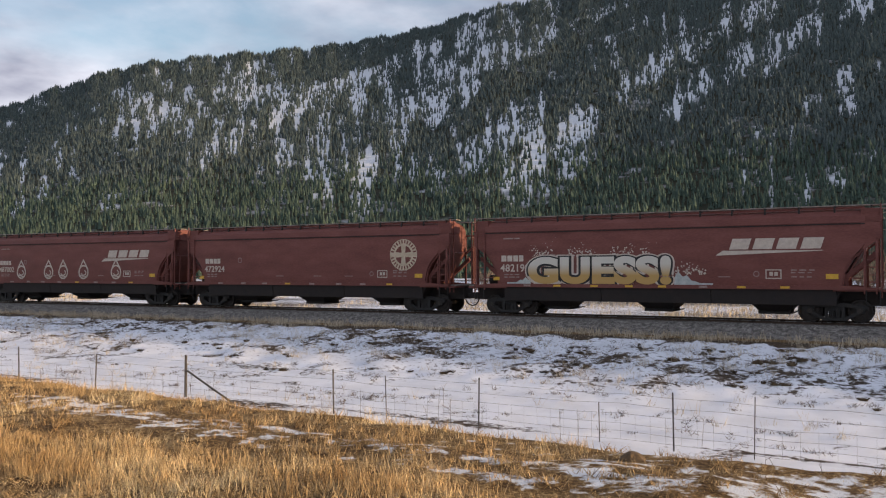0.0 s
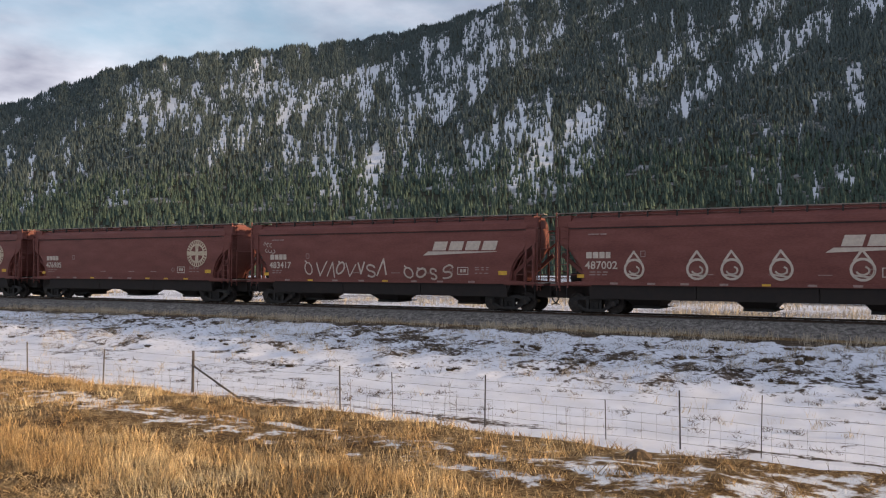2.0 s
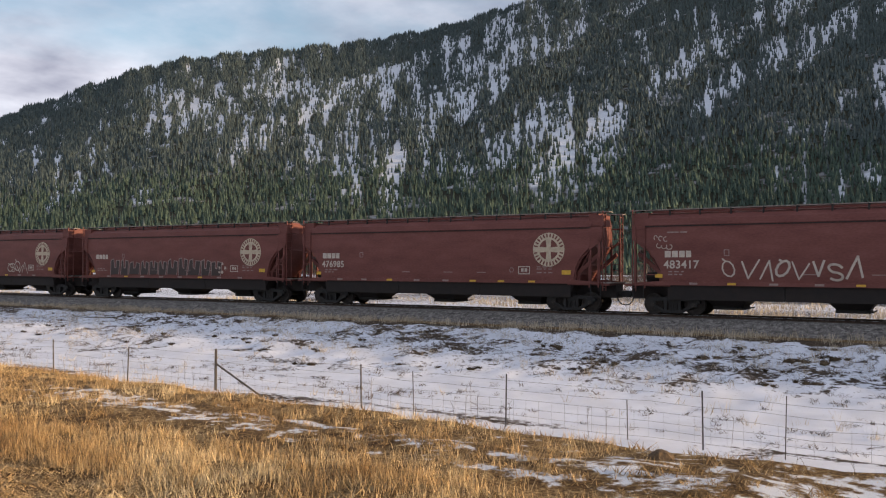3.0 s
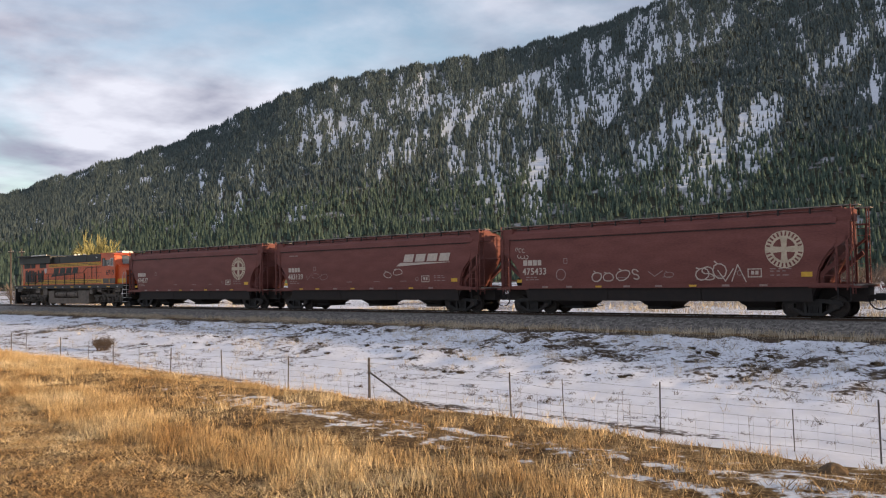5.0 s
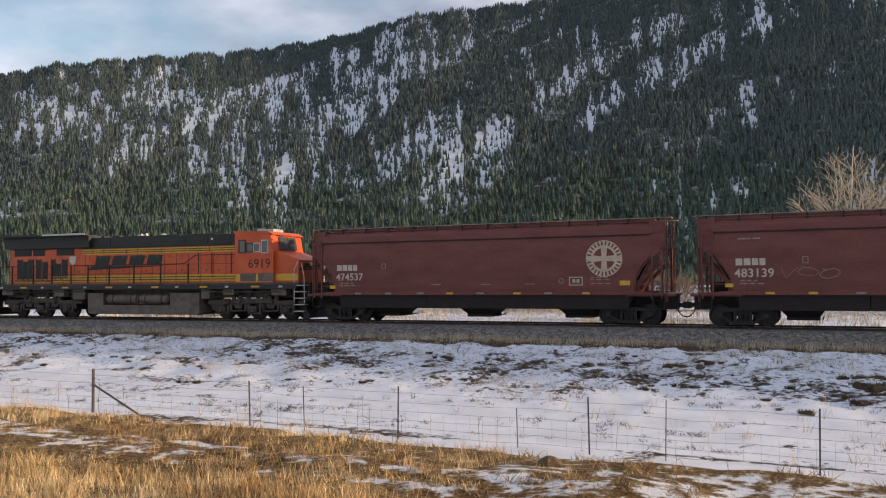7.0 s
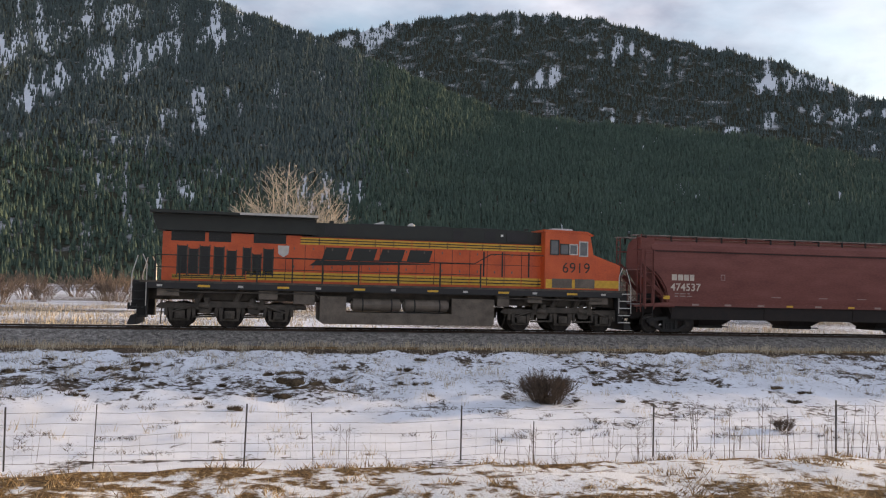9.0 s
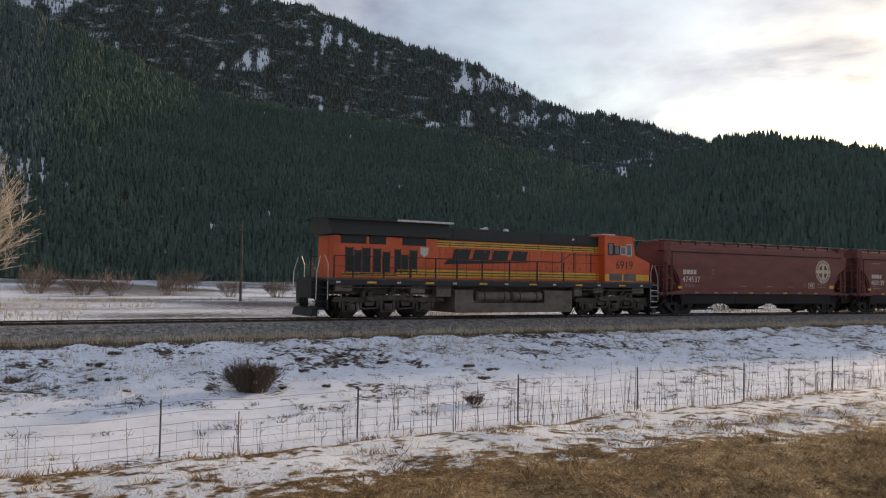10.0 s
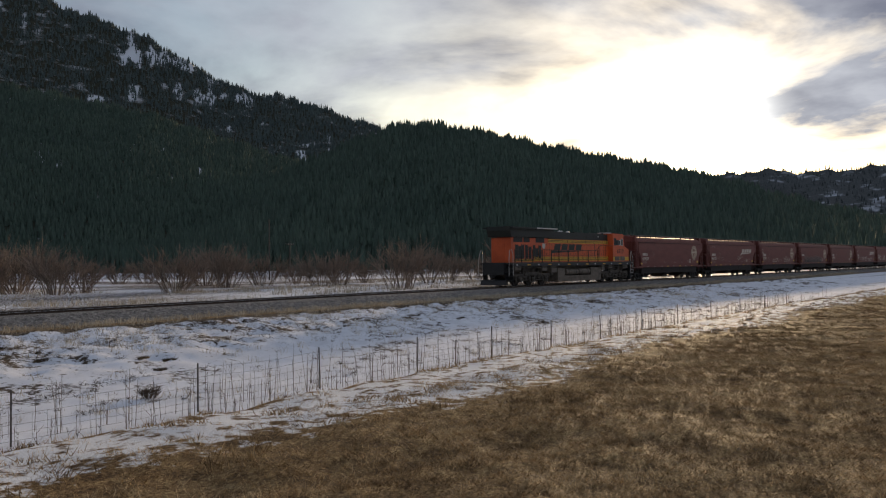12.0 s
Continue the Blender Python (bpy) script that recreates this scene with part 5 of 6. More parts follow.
    part("frame_pipe", Shape().pipe([(4.7, -1.45, 1.5), (9.8, -1.45, 1.46)], 0.035), LOCO_GRIME, loco)
    # railings
    posts = [-10.3, -9.3, -7.6, -6.1, -4.6, -3.3, -1.7, 0.1, 2.0, 3.9]
    for i, x in enumerate(posts):
        part("rail_post", Shape().box(x - 0.03, x + 0.03, -1.53, -1.47, 1.9, 3.0), LOCO_GREEN, loco)
        part("rail_post", Shape().box(x - 0.03, x + 0.03, 1.47, 1.53, 1.9, 3.0), LOCO_GREEN, loco)
    for k in (-1.5, 1.5):
        part("handrail", Shape().pipe([(-10.3, k, 3.0), (3.6, k, 3.0), (4.4, k, 3.45), (6.95, k, 3.45)], 0.024, 6), LOCO_GREEN, loco)
        part("handrail", Shape().pipe([(-10.3, k, 2.5), (3.9, k, 2.5)], 0.016, 5), LOCO_GREEN, loco)
        part("upper_handrail", Shape().pipe([(-4.2, k * 0.67, 3.98), (6.9, k * 0.67, 3.98)], 0.02, 5), LOCO_GREEN, loco)
    for e in (-1, 1):
        for k in (-1, 1):
            st = part("step_well", Shape().box(min(e * 10.62, e * 11.05), max(e * 10.62, e * 11.05), min(k * 1.0, k * 1.04), max(k * 1.0, k * 1.04), 0.42, 1.9).box(e * 10.60 - 0.03, e * 10.60 + 0.03, min(k * 1.05, k * 1.5), max(k * 1.05, k * 1.5), 0.42, 1.9), PAINT_BLACK, loco)
            for i in range(5):
                z = 0.46 + i * 0.33
                part("step", Shape().box(min(e * 10.6, e * 11.2), max(e * 10.6, e * 11.2), min(k * 1.02, k * 1.52), max(k * 1.02, k * 1.52), z, z + 0.04), SILVER if e > 0 else STEEL_DARK, st)
            part("grab_rail", Shape().pipe([(e * 10.62, k * 1.52, 0.9), (e * 10.62, k * 1.52, 2.6), (e * 10.8, k * 1.50, 3.0)], 0.022, 6).pipe([(e * 11.22, k * 1.52, 0.9), (e * 11.2, k * 1.52, 2.2), (e * 11.0, k * 1.45, 2.95)], 0.022, 6), SILVER, loco, "pale steel grab rails")
        part("end_plate", Shape().box(min(e * 10.9, e * 11.25), max(e * 10.9, e * 11.25), -1.0, 1.0, 0.95, 1.95, 0.04), PAINT_BLACK, loco)
        part("snow_plough", Shape().prism([(e * 11.0, 0.12), (e * 11.38, 0.12), (e * 11.25, 0.50), (e * 11.0, 0.58)], -1.25, 1.25), PAINT_BLACK, loco)
        part("coupler", Shape().box(min(e * 11.2, e * 11.55), max(e * 11.2, e * 11.55), -0.17, 0.17, 0.70, 0.99, 0.03), STEEL_DARK, loco)
    part("hood_end_door", Shape().box(-10.13, -10.1, -0.35, 0.35, 1.95, 3.9), ORANGE, loco)
    for x in (-7.2, 8.0):
        truck = part("truck", Shape().box(-2.3, 2.3, -0.8, 0.8, 0.62, 0.95), LOCO_GRIME, loco, place=pose(x, 0, 0))
        for k in (-1, 1):
            ya, yb = min(k * 1.04, k * 1.2), max(k * 1.04, k * 1.2)
            f = Shape().prism([(-2.95, 0.86), (-2.8, 1.04), (-1.3, 1.0), (-0.9, 1.12), (0.9, 1.12), (1.3, 1.0), (2.8, 1.04), (2.95, 0.86), (2.8, 0.80), (1.3, 0.78), (0.6, 0.86), (-0.6, 0.86), (-1.3, 0.78), (-2.8, 0.80)], ya, yb)
            for xx in (-2.0, 0, 2.0):
                for i in (-1, 1):
                    f.prism([(xx + i * 0.27, 0.84), (xx + i * 0.46, 0.84), (xx + i * 0.40, 0.38), (xx + i * 0.29, 0.34)], ya, yb)
                f.prism([(xx - 0.42, 0.30), (xx + 0.42, 0.30), (xx + 0.34, 0.38), (xx - 0.34, 0.38)], ya, yb)
            for xx in (-1.0, 1.0):
                f.prism([(xx - 0.5, 0.42), (xx + 0.5, 0.46), (xx + 0.5, 0.53), (xx - 0.5, 0.49)], ya, yb)
                f.prism([(xx - 0.28, 0.86), (xx + 0.28, 0.86), (xx + 0.20, 0.60), (xx - 0.20, 0.60)], ya, yb)
            for xx in (-2.55, -1.45, -0.55, 0.55, 1.45, 2.55):
                f.tube((xx, k * 1.16, 0.52), (xx, k * 1.16, 0.84), 0.075, 8)
            for xx in (-1.12, 1.12):
                for i in (-1, 1):
                    f.tube((xx + i * 0.2, k * 1.12, 1.0), (xx + i * 0.2, k * 1.12, 1.26), 0.12, 10)
            f.tube((-2.3, k * 1.26, 0.66), (-1.5, k * 1.26, 0.92), 0.05, 7).tube((1.5, k * 1.26, 0.92), (2.3, k * 1.26, 0.66), 0.05, 7)
            part("truck_frame", f, LOCO_GRIME, truck, "dusty cast truck frame")
            for xx in (-2.0, 0, 2.0):
                part("axle_box", Shape().box(xx - 0.2, xx + 0.2, min(k * 1.18, k * 1.3), max(k * 1.18, k * 1.3), 0.36, 0.72, 0.05).tube((xx, k * 1.28, 0.54), (xx, k * 1.36, 0.54), 0.13, 12), LOCO_GRIME, truck)
                part("brake_cylinder", Shape().tube((xx + 0.75, k * 1.2, 0.95), (xx + 1.15, k * 1.2, 0.9), 0.11, 10), LOCO_GRIME, truck)
            part("sand_pipe", Shape().pipe([(-2.7, k * 1.2, 1.5), (-2.75, k * 1.1, 0.5), (-2.8, k * 0.8, 0.15)], 0.025), LOCO_GRIME, truck)
        for xx in (-2.0, 0, 2.0):
            part("wheelset", LOCO_WHEELS, WHEEL, truck, place=pose(xx, 0, 0.53))
    return loco


def squeeze(loco, pivot=7.0, k=0.97):
    """Shortens the hood behind the cab to the true length."""
    for ob in loco.children_recursive:
        if ob.name.split(".")[0] == "truck":
            if ob.location.x < pivot:
                ob.location.x = pivot - (pivot - ob.location.x) * k
            continue
        p = ob
        while p.parent is not loco and p.parent is not None:
            p = p.parent
        if p.name.split(".")[0] == "truck" or ob.location.length > 0:
            continue
        for v in ob.data.vertices:
            if v.co.x < pivot:
                v.co.x = pivot - (pivot - v.co.x) * k


LOCO_WHEELS = WHEELSET.copy()
LOCO_WHEELS.transform(Matrix.Diagonal((0.53 / 0.455, 1, 0.53 / 0.455, 1)))
TRAIN = build_train()
LOCO = locomotive()
squeeze(LOCO)


# ---- fence ----
def fence():
    line = tagged(new("wire_fence"), "wire fence on thin steel posts along the snowy ditch", "fence")
    xs = [-53.2, -48.4, -43.6, -38.4, -33.6, -29.2, -25.8, -22.1, -13.2, -9.2, -4.95, -0.85, 3.3, 7.4, 11.7, 15.7, 20.0, 24.3, 28.6, 33, 37.5, 42, 47, 52, 57, 62]
    r = random.Random(2)
    tops = []

    def at(x, v=15.75):
        y = v + float(shift(np.array(x), v))
        return x, y, float(ground_z(np.array(x), np.array(v)))

    for x in xs:
        px, py, pz = at(x)
        h = r.uniform(1.02, 1.16)
        s = Shape().box(-0.015, 0.015, -0.005, 0.005, -0.3, h).box(-0.005, 0.005, 0, 0.028, -0.3, h)
        for i in range(9):
            s.box(-0.008, 0.008, -0.014, 0, 0.2 + i * 0.09, 0.225 + i * 0.09)
        lx, ly = r.uniform(-2, 2), r.uniform(-2.2, 2.2)
        part("fence_post", s, POST, line, place=pose(px, py, pz, lx, ly, r.uniform(-15, 15)))
    x, y, z = at(-18.3)
    brace = part("corner_post", Shape().tube((0, 0, -0.4), (0, 0, 1.15), 0.040, 9, 0.036), POST_WOOD, line, "thick weathered wooden post", pose(x, y, z))
    part("brace", Shape().tube((0.05, 0, 0.72), (2.15, -0.1, -0.05), 0.027, 8), POST_WOOD, brace, "slanting wooden brace")
    # thin stays between the posts
    for a, b in zip(xs, xs[1:]):
        if r.random() < 0.55:
            m = a + (b - a) * r.uniform(0.3, 0.7)
            px, py, pz = at(m)
            part("fence_stay", Shape().box(-0.008, 0.008, -0.008, 0.008, -0.05, r.uniform(0.75, 1.15)), POST, line, place=pose(px, py, pz, r.uniform(-4, 4), r.uniform(-4, 4), 0))
    for i, hgt in enumerate((0.12, 0.28, 0.44, 0.62, 0.82, 1.02)):
        pts = []
        for x in np.arange(-54, 62, 1.0):
            near = min(abs(x - q) for q in xs)
            px, py, pz = at(float(x))
            pts.append((px, py - 0.02, pz + hgt - 0.012 * min(near, 2.2) + r.uniform(-0.012, 0.012)))
        part("wire", Shape().pipe(pts, 0.0035, 3), WIRE, line)
    mesh_wire = Shape()
    for x in np.arange(-30, 40, 0.3):
        px, py, pz = at(float(x))
        mesh_wire.tube((px, py - 0.02, pz + 0.1), (px, py - 0.02, pz + 0.62), 0.002, 3)
    tagged(part("woven_wire", mesh_wire, WIRE, line), kind="stuff")


fence()


# ---- grass, weeds and shrubs ----
def blades(x, y, z, h, w, lean, mat, name, label, segments=2):
    """Bent grass blades, each a narrow strip."""
    n = len(x)
    a, b = rng.uniform(0, 6.28, n), rng.uniform(0, 6.28, n)
    dx, dy = np.cos(a) * w, np.sin(a) * w
    lx, ly = np.cos(b) * h * lean, np.sin(b) * h * lean
    P = np.zeros((n, 5, 3))
    P[:, 0] = np.stack([x - dx, y - dy, z], -1)
    P[:, 1] = np.stack([x + dx, y + dy, z], -1)
    P[:, 2] = np.stack([x + lx * .3 - dx * .8, y + ly * .3 - dy * .8, z + h * .6], -1)
    P[:, 3] = np.stack([x + lx * .3 + dx * .8, y + ly * .3 + dy * .8, z + h * .6], -1)
    P[:, 4] = np.stack([x + lx, y + ly, z + h], -1)
    F = np.array([(0, 1, 3), (0, 3, 2), (2, 3, 4)])
    if segments == 1:
        P, F = P[:, (0, 1, 4)], np.array([(0, 1, 2)])
    me = stuff_mesh(name, P.reshape(-1, 3), (F[None] + (np.arange(n) * P.shape[1])[:, None, None]).reshape(-1, 3), mat)
    return tagged(new(name, me), label, "grass", kind="stuff")


def clumped(n, x0, x1, v0, v1, per, spread, keep=None):
    m = n // per
    cx, cv = rng.uniform(x0, x1, m), rng.uniform(v0, v1, m)
    if keep is not None:
        k = keep(cx, cv)
        cx, cv = cx[k], cv[k]
    x = np.repeat(cx, per) + rng.normal(0, spread, len(cx) * per)
    v = np.repeat(cv, per) + rng.normal(0, spread, len(cx) * per)
    return x, v, np.repeat(rng.uniform(0.6, 1.3, len(cx)), per)


def field_grass():
    away = lambda a, b: a * a + b * b > 27
    # tall dry grass of the field's rim
    x, v, k = clumped(560000, -34, 3, 2.6, 7.6, 13, 0.045, lambda a, b: away(a, b) & (wave(a, b, 0.9) + rng.normal(0, 0.35, len(a)) > -0.42 + 0.45 * smooth(-8, 0, a) + 1.6 * smooth(-0.5, 3, a)) & (rng.uniform(0, 1, len(a)) < 1 - 0.86 * smooth(4.9, 5.4, b) * smooth(-20, -14, a)) & ((a < -3) | (b < 5.3)) & (b > 3.65 + 0.07 * np.maximum(0, -a - 5) + 0.3 * wave(a, b, 0.7, 2)))
    y = v + shift(x, v)
    blades(x, y, ground_z(x, v) - 0.01, rng.uniform(0.04, 0.16, len(x)) * k, rng.uniform(0.0018, 0.0036, len(x)), rng.uniform(0.1, 0.6, len(x)), STRAW, "tall_dry_grass", "tall golden dry grass at the rim of the field", 1)
    x, v, k = clumped(70000, -80, -30, -2, 7.6, 10, 0.16)
    y = v + shift(x, v)
    blades(x, y, ground_z(x, v), rng.uniform(0.06, 0.20, len(x)) * k, rng.uniform(0.005, 0.010, len(x)), rng.uniform(0.2, 0.8, len(x)), STRAW, "tall_dry_grass", "golden dry grass further along the field", 1)
    # short cut grass and matted tufts
    x, v, k = clumped(380000, -24, 20, 0.6, 7.6, 12, 0.05, lambda a, b: away(a, b) & (rng.uniform(0, 1, len(a)) < 1 - 0.6 * smooth(-1, 6, a)) & (vnoise(a / 0.5, b / 0.3, 21) + rng.normal(0, 0.15, len(a)) > 0.28) & (rng.uniform(0, 1, len(a)) < 1 - 0.75 * smooth(4.8, 5.6, b) * smooth(-14, -6, a)))
    y = v + shift(x, v)
    blades(x, y, ground_z(x, v) - 0.005, rng.uniform(0.015, 0.06, len(x)) * k, rng.uniform(0.0016, 0.0034, len(x)), rng.uniform(0.3, 1.3, len(x)), STRAW, "short_dry_grass", "short matted dry grass of the field", 1)
    for n, x0, x1, w0, w1 in ((240000, -2, 17, 0.0022, 0.0048), (110000, 17, 60, 0.005, 0.010)):
        x, v, k = clumped(n, x0, x1, 0.4, 6.4, 11, 0.04, lambda a, b: away(a, b) & (rng.uniform(0, 1, len(a)) < 1 - 0.75 * smooth(4.2, 5.6, b)))
        y = v + shift(x, v)
        blades(x, y, ground_z(x, v), rng.uniform(0.014, 0.05, len(x)) * k, rng.uniform(w0, w1, len(x)), rng.uniform(0.7, 2.4, len(x)), STRAW_BROWN, "brown_grass_tufts", "brown cropped grass tufts of the field", 1)
    # flat mown straw of the lane beside the tall grass
    x, v, k = clumped(230000, -26, -1, 0.8, 5.2, 8, 0.06, lambda a, b: away(a, b) & (b < 3.95 + 0.07 * np.maximum(0, -a - 5)))
    y = v + shift(x, v)
    blades(x, y, ground_z(x, v), rng.uniform(0.012, 0.035, len(x)) * k, rng.uniform(0.0025, 0.005, len(x)), rng.uniform(0.8, 2.6, len(x)), STRAW, "mown_straw", "flat mown straw of the field lane", 1)
    # tufts that stand through the thin snow along the field's edge
    x, v, k = clumped(150000, -20, 75, 4.0, 8.3, 14, 0.055, lambda a, b: away(a, b) & (vnoise(a / 0.55, b / 0.25, 23) + 0.25 * smooth(7.2, 7.8, b) - 0.12 * smooth(-6, 4, a) > 0.56))
    y = v + shift(x, v)
    blades(x, y, ground_z(x, v), rng.uniform(0.025, 0.10, len(x)) * k, rng.uniform(0.003, 0.007, len(x)), rng.uniform(0.3, 1.4, len(x)), STRAW_BROWN, "brown_grass_tufts", "brown grass tufts in the thin snow of the field's edge", 1)


def verge_grass():
    x, v, k = clumped(60000, -95, 160, 31.0, 32.9, 12, 0.12, lambda a, b: rng.uniform(0, 1, len(a)) < 0.6 + 0.4 * wave(a, b, 0.4))
    y = v + shift(x, v)
    blades(x, y, ground_z(x, v), rng.uniform(0.08, 0.30, len(x)) * k, rng.uniform(0.006, 0.013, len(x)), rng.uniform(0.1, 0.6, len(x)), STRAW_PALE, "verge_grass", "pale dry grass between the bank and the ballast")
    # rough grass of the valley floor beyond the track
    x, v, k = clumped(70000, -130, 150, 44.5, 100, 14, 0.5, lambda a, b: vnoise(a / 12, b / 6, 17) > 0.57)
    y = v + shift(x, v)
    blades(x, y, ground_z(x, v), rng.uniform(0.2, 0.6, len(x)) * k, rng.uniform(0.02, 0.04, len(x)), rng.uniform(0.1, 0.6, len(x)), STRAW_PALE, "valley_grass", "tan rough grass on the snowy valley floor", 1)
    # thin tufts that stick out of the snow on the bank
    x, v, k = clumped(100000, -60, 80, 16, 31, 10, 0.10, lambda a, b: (rng.uniform(0, 1, len(a)) < 0.15 + 0.85 * smooth(21, 29, b)) & (wave(a, b, 0.5, 1) + rng.normal(0, 0.3, len(a)) > 0.0))
    y = v + shift(x, v)
    blades(x, y, ground_z(x, v), rng.uniform(0.10, 0.35, len(x)) * k, rng.uniform(0.004, 0.009, len(x)), rng.uniform(0.2, 0.8, len(x)), STRAW_PALE, "bank_grass", "thin dry grass poking through the snow of the bank", 1)
    x, v, k = clumped(150000, -60, 90, 17.5, 30.9, 16, 0.07, lambda a, b: vnoise(a / 1.3, b / 0.7, 5) * 0.6 + vnoise(a / 9, b / 4, 6) * 0.4 + 0.10 * smooth(20, 27, b) > 0.62)
    y = v + shift(x, v)
    blades(x, y, ground_z(x, v), rng.uniform(0.03, 0.12, len(x)) * k, rng.uniform(0.005, 0.011, len(x)), rng.uniform(0.6, 1.8, len(x)), TUFT, "dark_tufts", "dark flattened tufts in the snow of the bank", 1)


def turf_clumps():
    rnd = random.Random(31)
    spots = [(0.0, 25.2, 1.0), (-0.4, 26.6, 0.8), (1.2, 26.0, 0.6), (-0.3, 23.6, 0.5), (-5.2, 26.9, 0.6), (-4.9, 28.3, 0.5), (-4.9, 24.2, 0.45), (-1.6, 22.0, 0.4), (3.9, 25.0, 0.45), (4.0, 27.6, 0.5), (-12.0, 27.0, 0.6), (-14.5, 27.6, 0.55), (-8.6, 27.0, 0.5), (-20.6, 21.5, 0.45), (-11, 25.0, 0.45), (-17.5, 26.0, 0.4), (9.6, 27.2, 0.4), (13.5, 26, 0.45)]
    spots += [(rnd.uniform(-60, 40), rnd.uniform(21.5, 30.3), rnd.uniform(0.10, 0.36)) for _ in range(115)]
    for x, v, size in spots:
        size *= 0.6
        clump = tagged(new("turf_clump"), "dark brown clump of dead turf in the snow", "turf clump", group="turf clumps on the bank")
        y = v + float(shift(np.array(x), v))
        z = float(ground_z(np.array(x), np.array(v)))
        clump.matrix_world = pose(x, y, z)
        # a handful of torn lumps side by side, tops of matted blades
        for _ in range(3 + int(7 * size)):
            lx, ly = rnd.gauss(0, 0.62) * size * 1.3, rnd.gauss(0, 0.42) * size
            s = Shape()
            rad = size * rnd.uniform(0.22, 0.5)
            n = 9
            pts = []
            for rr, zz in ((1.0, -0.12), (0.85, 0.25), (0.4, 0.5)):
                pts += [(lx + rad * rr * rnd.uniform(0.55, 1.35) * math.cos(2 * math.pi * i / n), ly + rad * 0.7 * rr * rnd.uniform(0.55, 1.35) * math.sin(2 * math.pi * i / n), rad * (zz + rnd.uniform(-0.15, 0.15))) for i in range(n)]
            s.add(pts, [(k * n + i, k * n + (i + 1) % n, (k + 1) * n + (i + 1) % n, (k + 1) * n + i) for k in range(2) for i in range(n)] + [tuple(2 * n + i for i in range(n))])
            for _ in range(int(30 + 90 * size)):
                a, q = rnd.uniform(0, 6.28), rad * rnd.uniform(0, 1.15)
                bx, by = lx + q * math.cos(a), ly + q * 0.8 * math.sin(a)
                h = rnd.uniform(0.03, 0.13) * (0.6 + size)
                s.add([(bx - 0.01, by, 0), (bx + 0.01, by, 0), (bx + rnd.uniform(-0.13, 0.13), by + rnd.uniform(-0.13, 0.13), h + rad * 0.3)], [(0, 1, 2)])
            part("lump", s, TURF, clump)


def dead_stalks():
    n = 700
    x = np.concatenate([rng.uniform(-40, 70, n // 3), rng.uniform(4, 62, n - n // 3)])
    v = rng.uniform(12.5, 17.5, n)
    s = Shape()
    for a, b in zip(x, v):
        z = float(ground_z(np.array(a), np.array(b)))
        y = b + float(shift(np.array(a), b))
        h = random.uniform(0.3, 1.25) if a > 8 else random.uniform(0.2, 0.8)
        tx, ty = a + random.uniform(-0.1, 0.1) * h, y + random.uniform(-0.1, 0.1) * h
        s.tube((a, y, z - 0.03), (tx, ty, z + h), 0.008 if a > 8 else 0.005, 3, 0.003)
        for _ in range(random.randint(0, 4)):
            f = random.uniform(0.5, 0.95)
            q = (a + (tx - a) * f, y + (ty - y) * f, z + h * f)
            s.tube(q, (q[0] + random.uniform(-0.14, 0.14), q[1] + random.uniform(-0.14, 0.14), q[2] + random.uniform(0.05, 0.2)), 0.004, 3, 0.002)
    tagged(new("dead_weeds", s.mesh("dead_weeds", WEED)), "dead brown weed stalks along the fence", "weeds", kind="stuff")


def twigs(shape, p, d, length, r, depth, rnd, spread=0.5, split=3, up=0.15, thin=0.0, low=0.55):
    """Branches that fork and taper."""
    q = p + d * length
    if depth == 0:
        # the last twig runs out to a point
        side = d.orthogonal().normalized() * max(r, thin)
        other = d.cross(side)
        shape.add([p + side, p - side * 0.5 + other * 0.87, p - side * 0.5 - other * 0.87, q], [(0, 1, 3), (1, 2, 3), (2, 0, 3)])
        return
    shape.tube(p, q, max(r, thin), 5 if depth > 2 else 3, max(r * 0.68, thin))
    for _ in range(split):
        nd = (d + Vector((rnd.gauss(0, spread), rnd.gauss(0, spread), rnd.gauss(up, spread * 0.7)))).normalized()
        twigs(shape, p + d * length * rnd.uniform(low, 1.0), nd, length * rnd.uniform(0.62, 0.85), r * 0.62, depth - 1, rnd, spread, split, up, thin, low)


def shrub(name, label, x, y, z, h, stems, mat, seed, spread=0.45, depth=3, r=0.02, thin=0.0):
    rnd = random.Random(seed)
    s = Shape()
    for _ in range(stems):
        a = rnd.uniform(0, 6.28)
        o = rnd.uniform(0, 0.25) * h
        tilt = spread * 1.7 * math.sqrt(rnd.random())
        d = Vector((math.cos(a) * tilt, math.sin(a) * tilt, 1)).normalized()
        twigs(s, Vector((o * math.cos(a), o * math.sin(a), -0.05)), d, h * rnd.uniform(0.22, 0.36), r, depth, rnd, 0.38, 3, 0.10, thin, 0.35)
    ob = new(name, s.mesh(name, mat))
    ob.matrix_world = pose(x, y, z)
    return tagged(ob, label, "shrub")


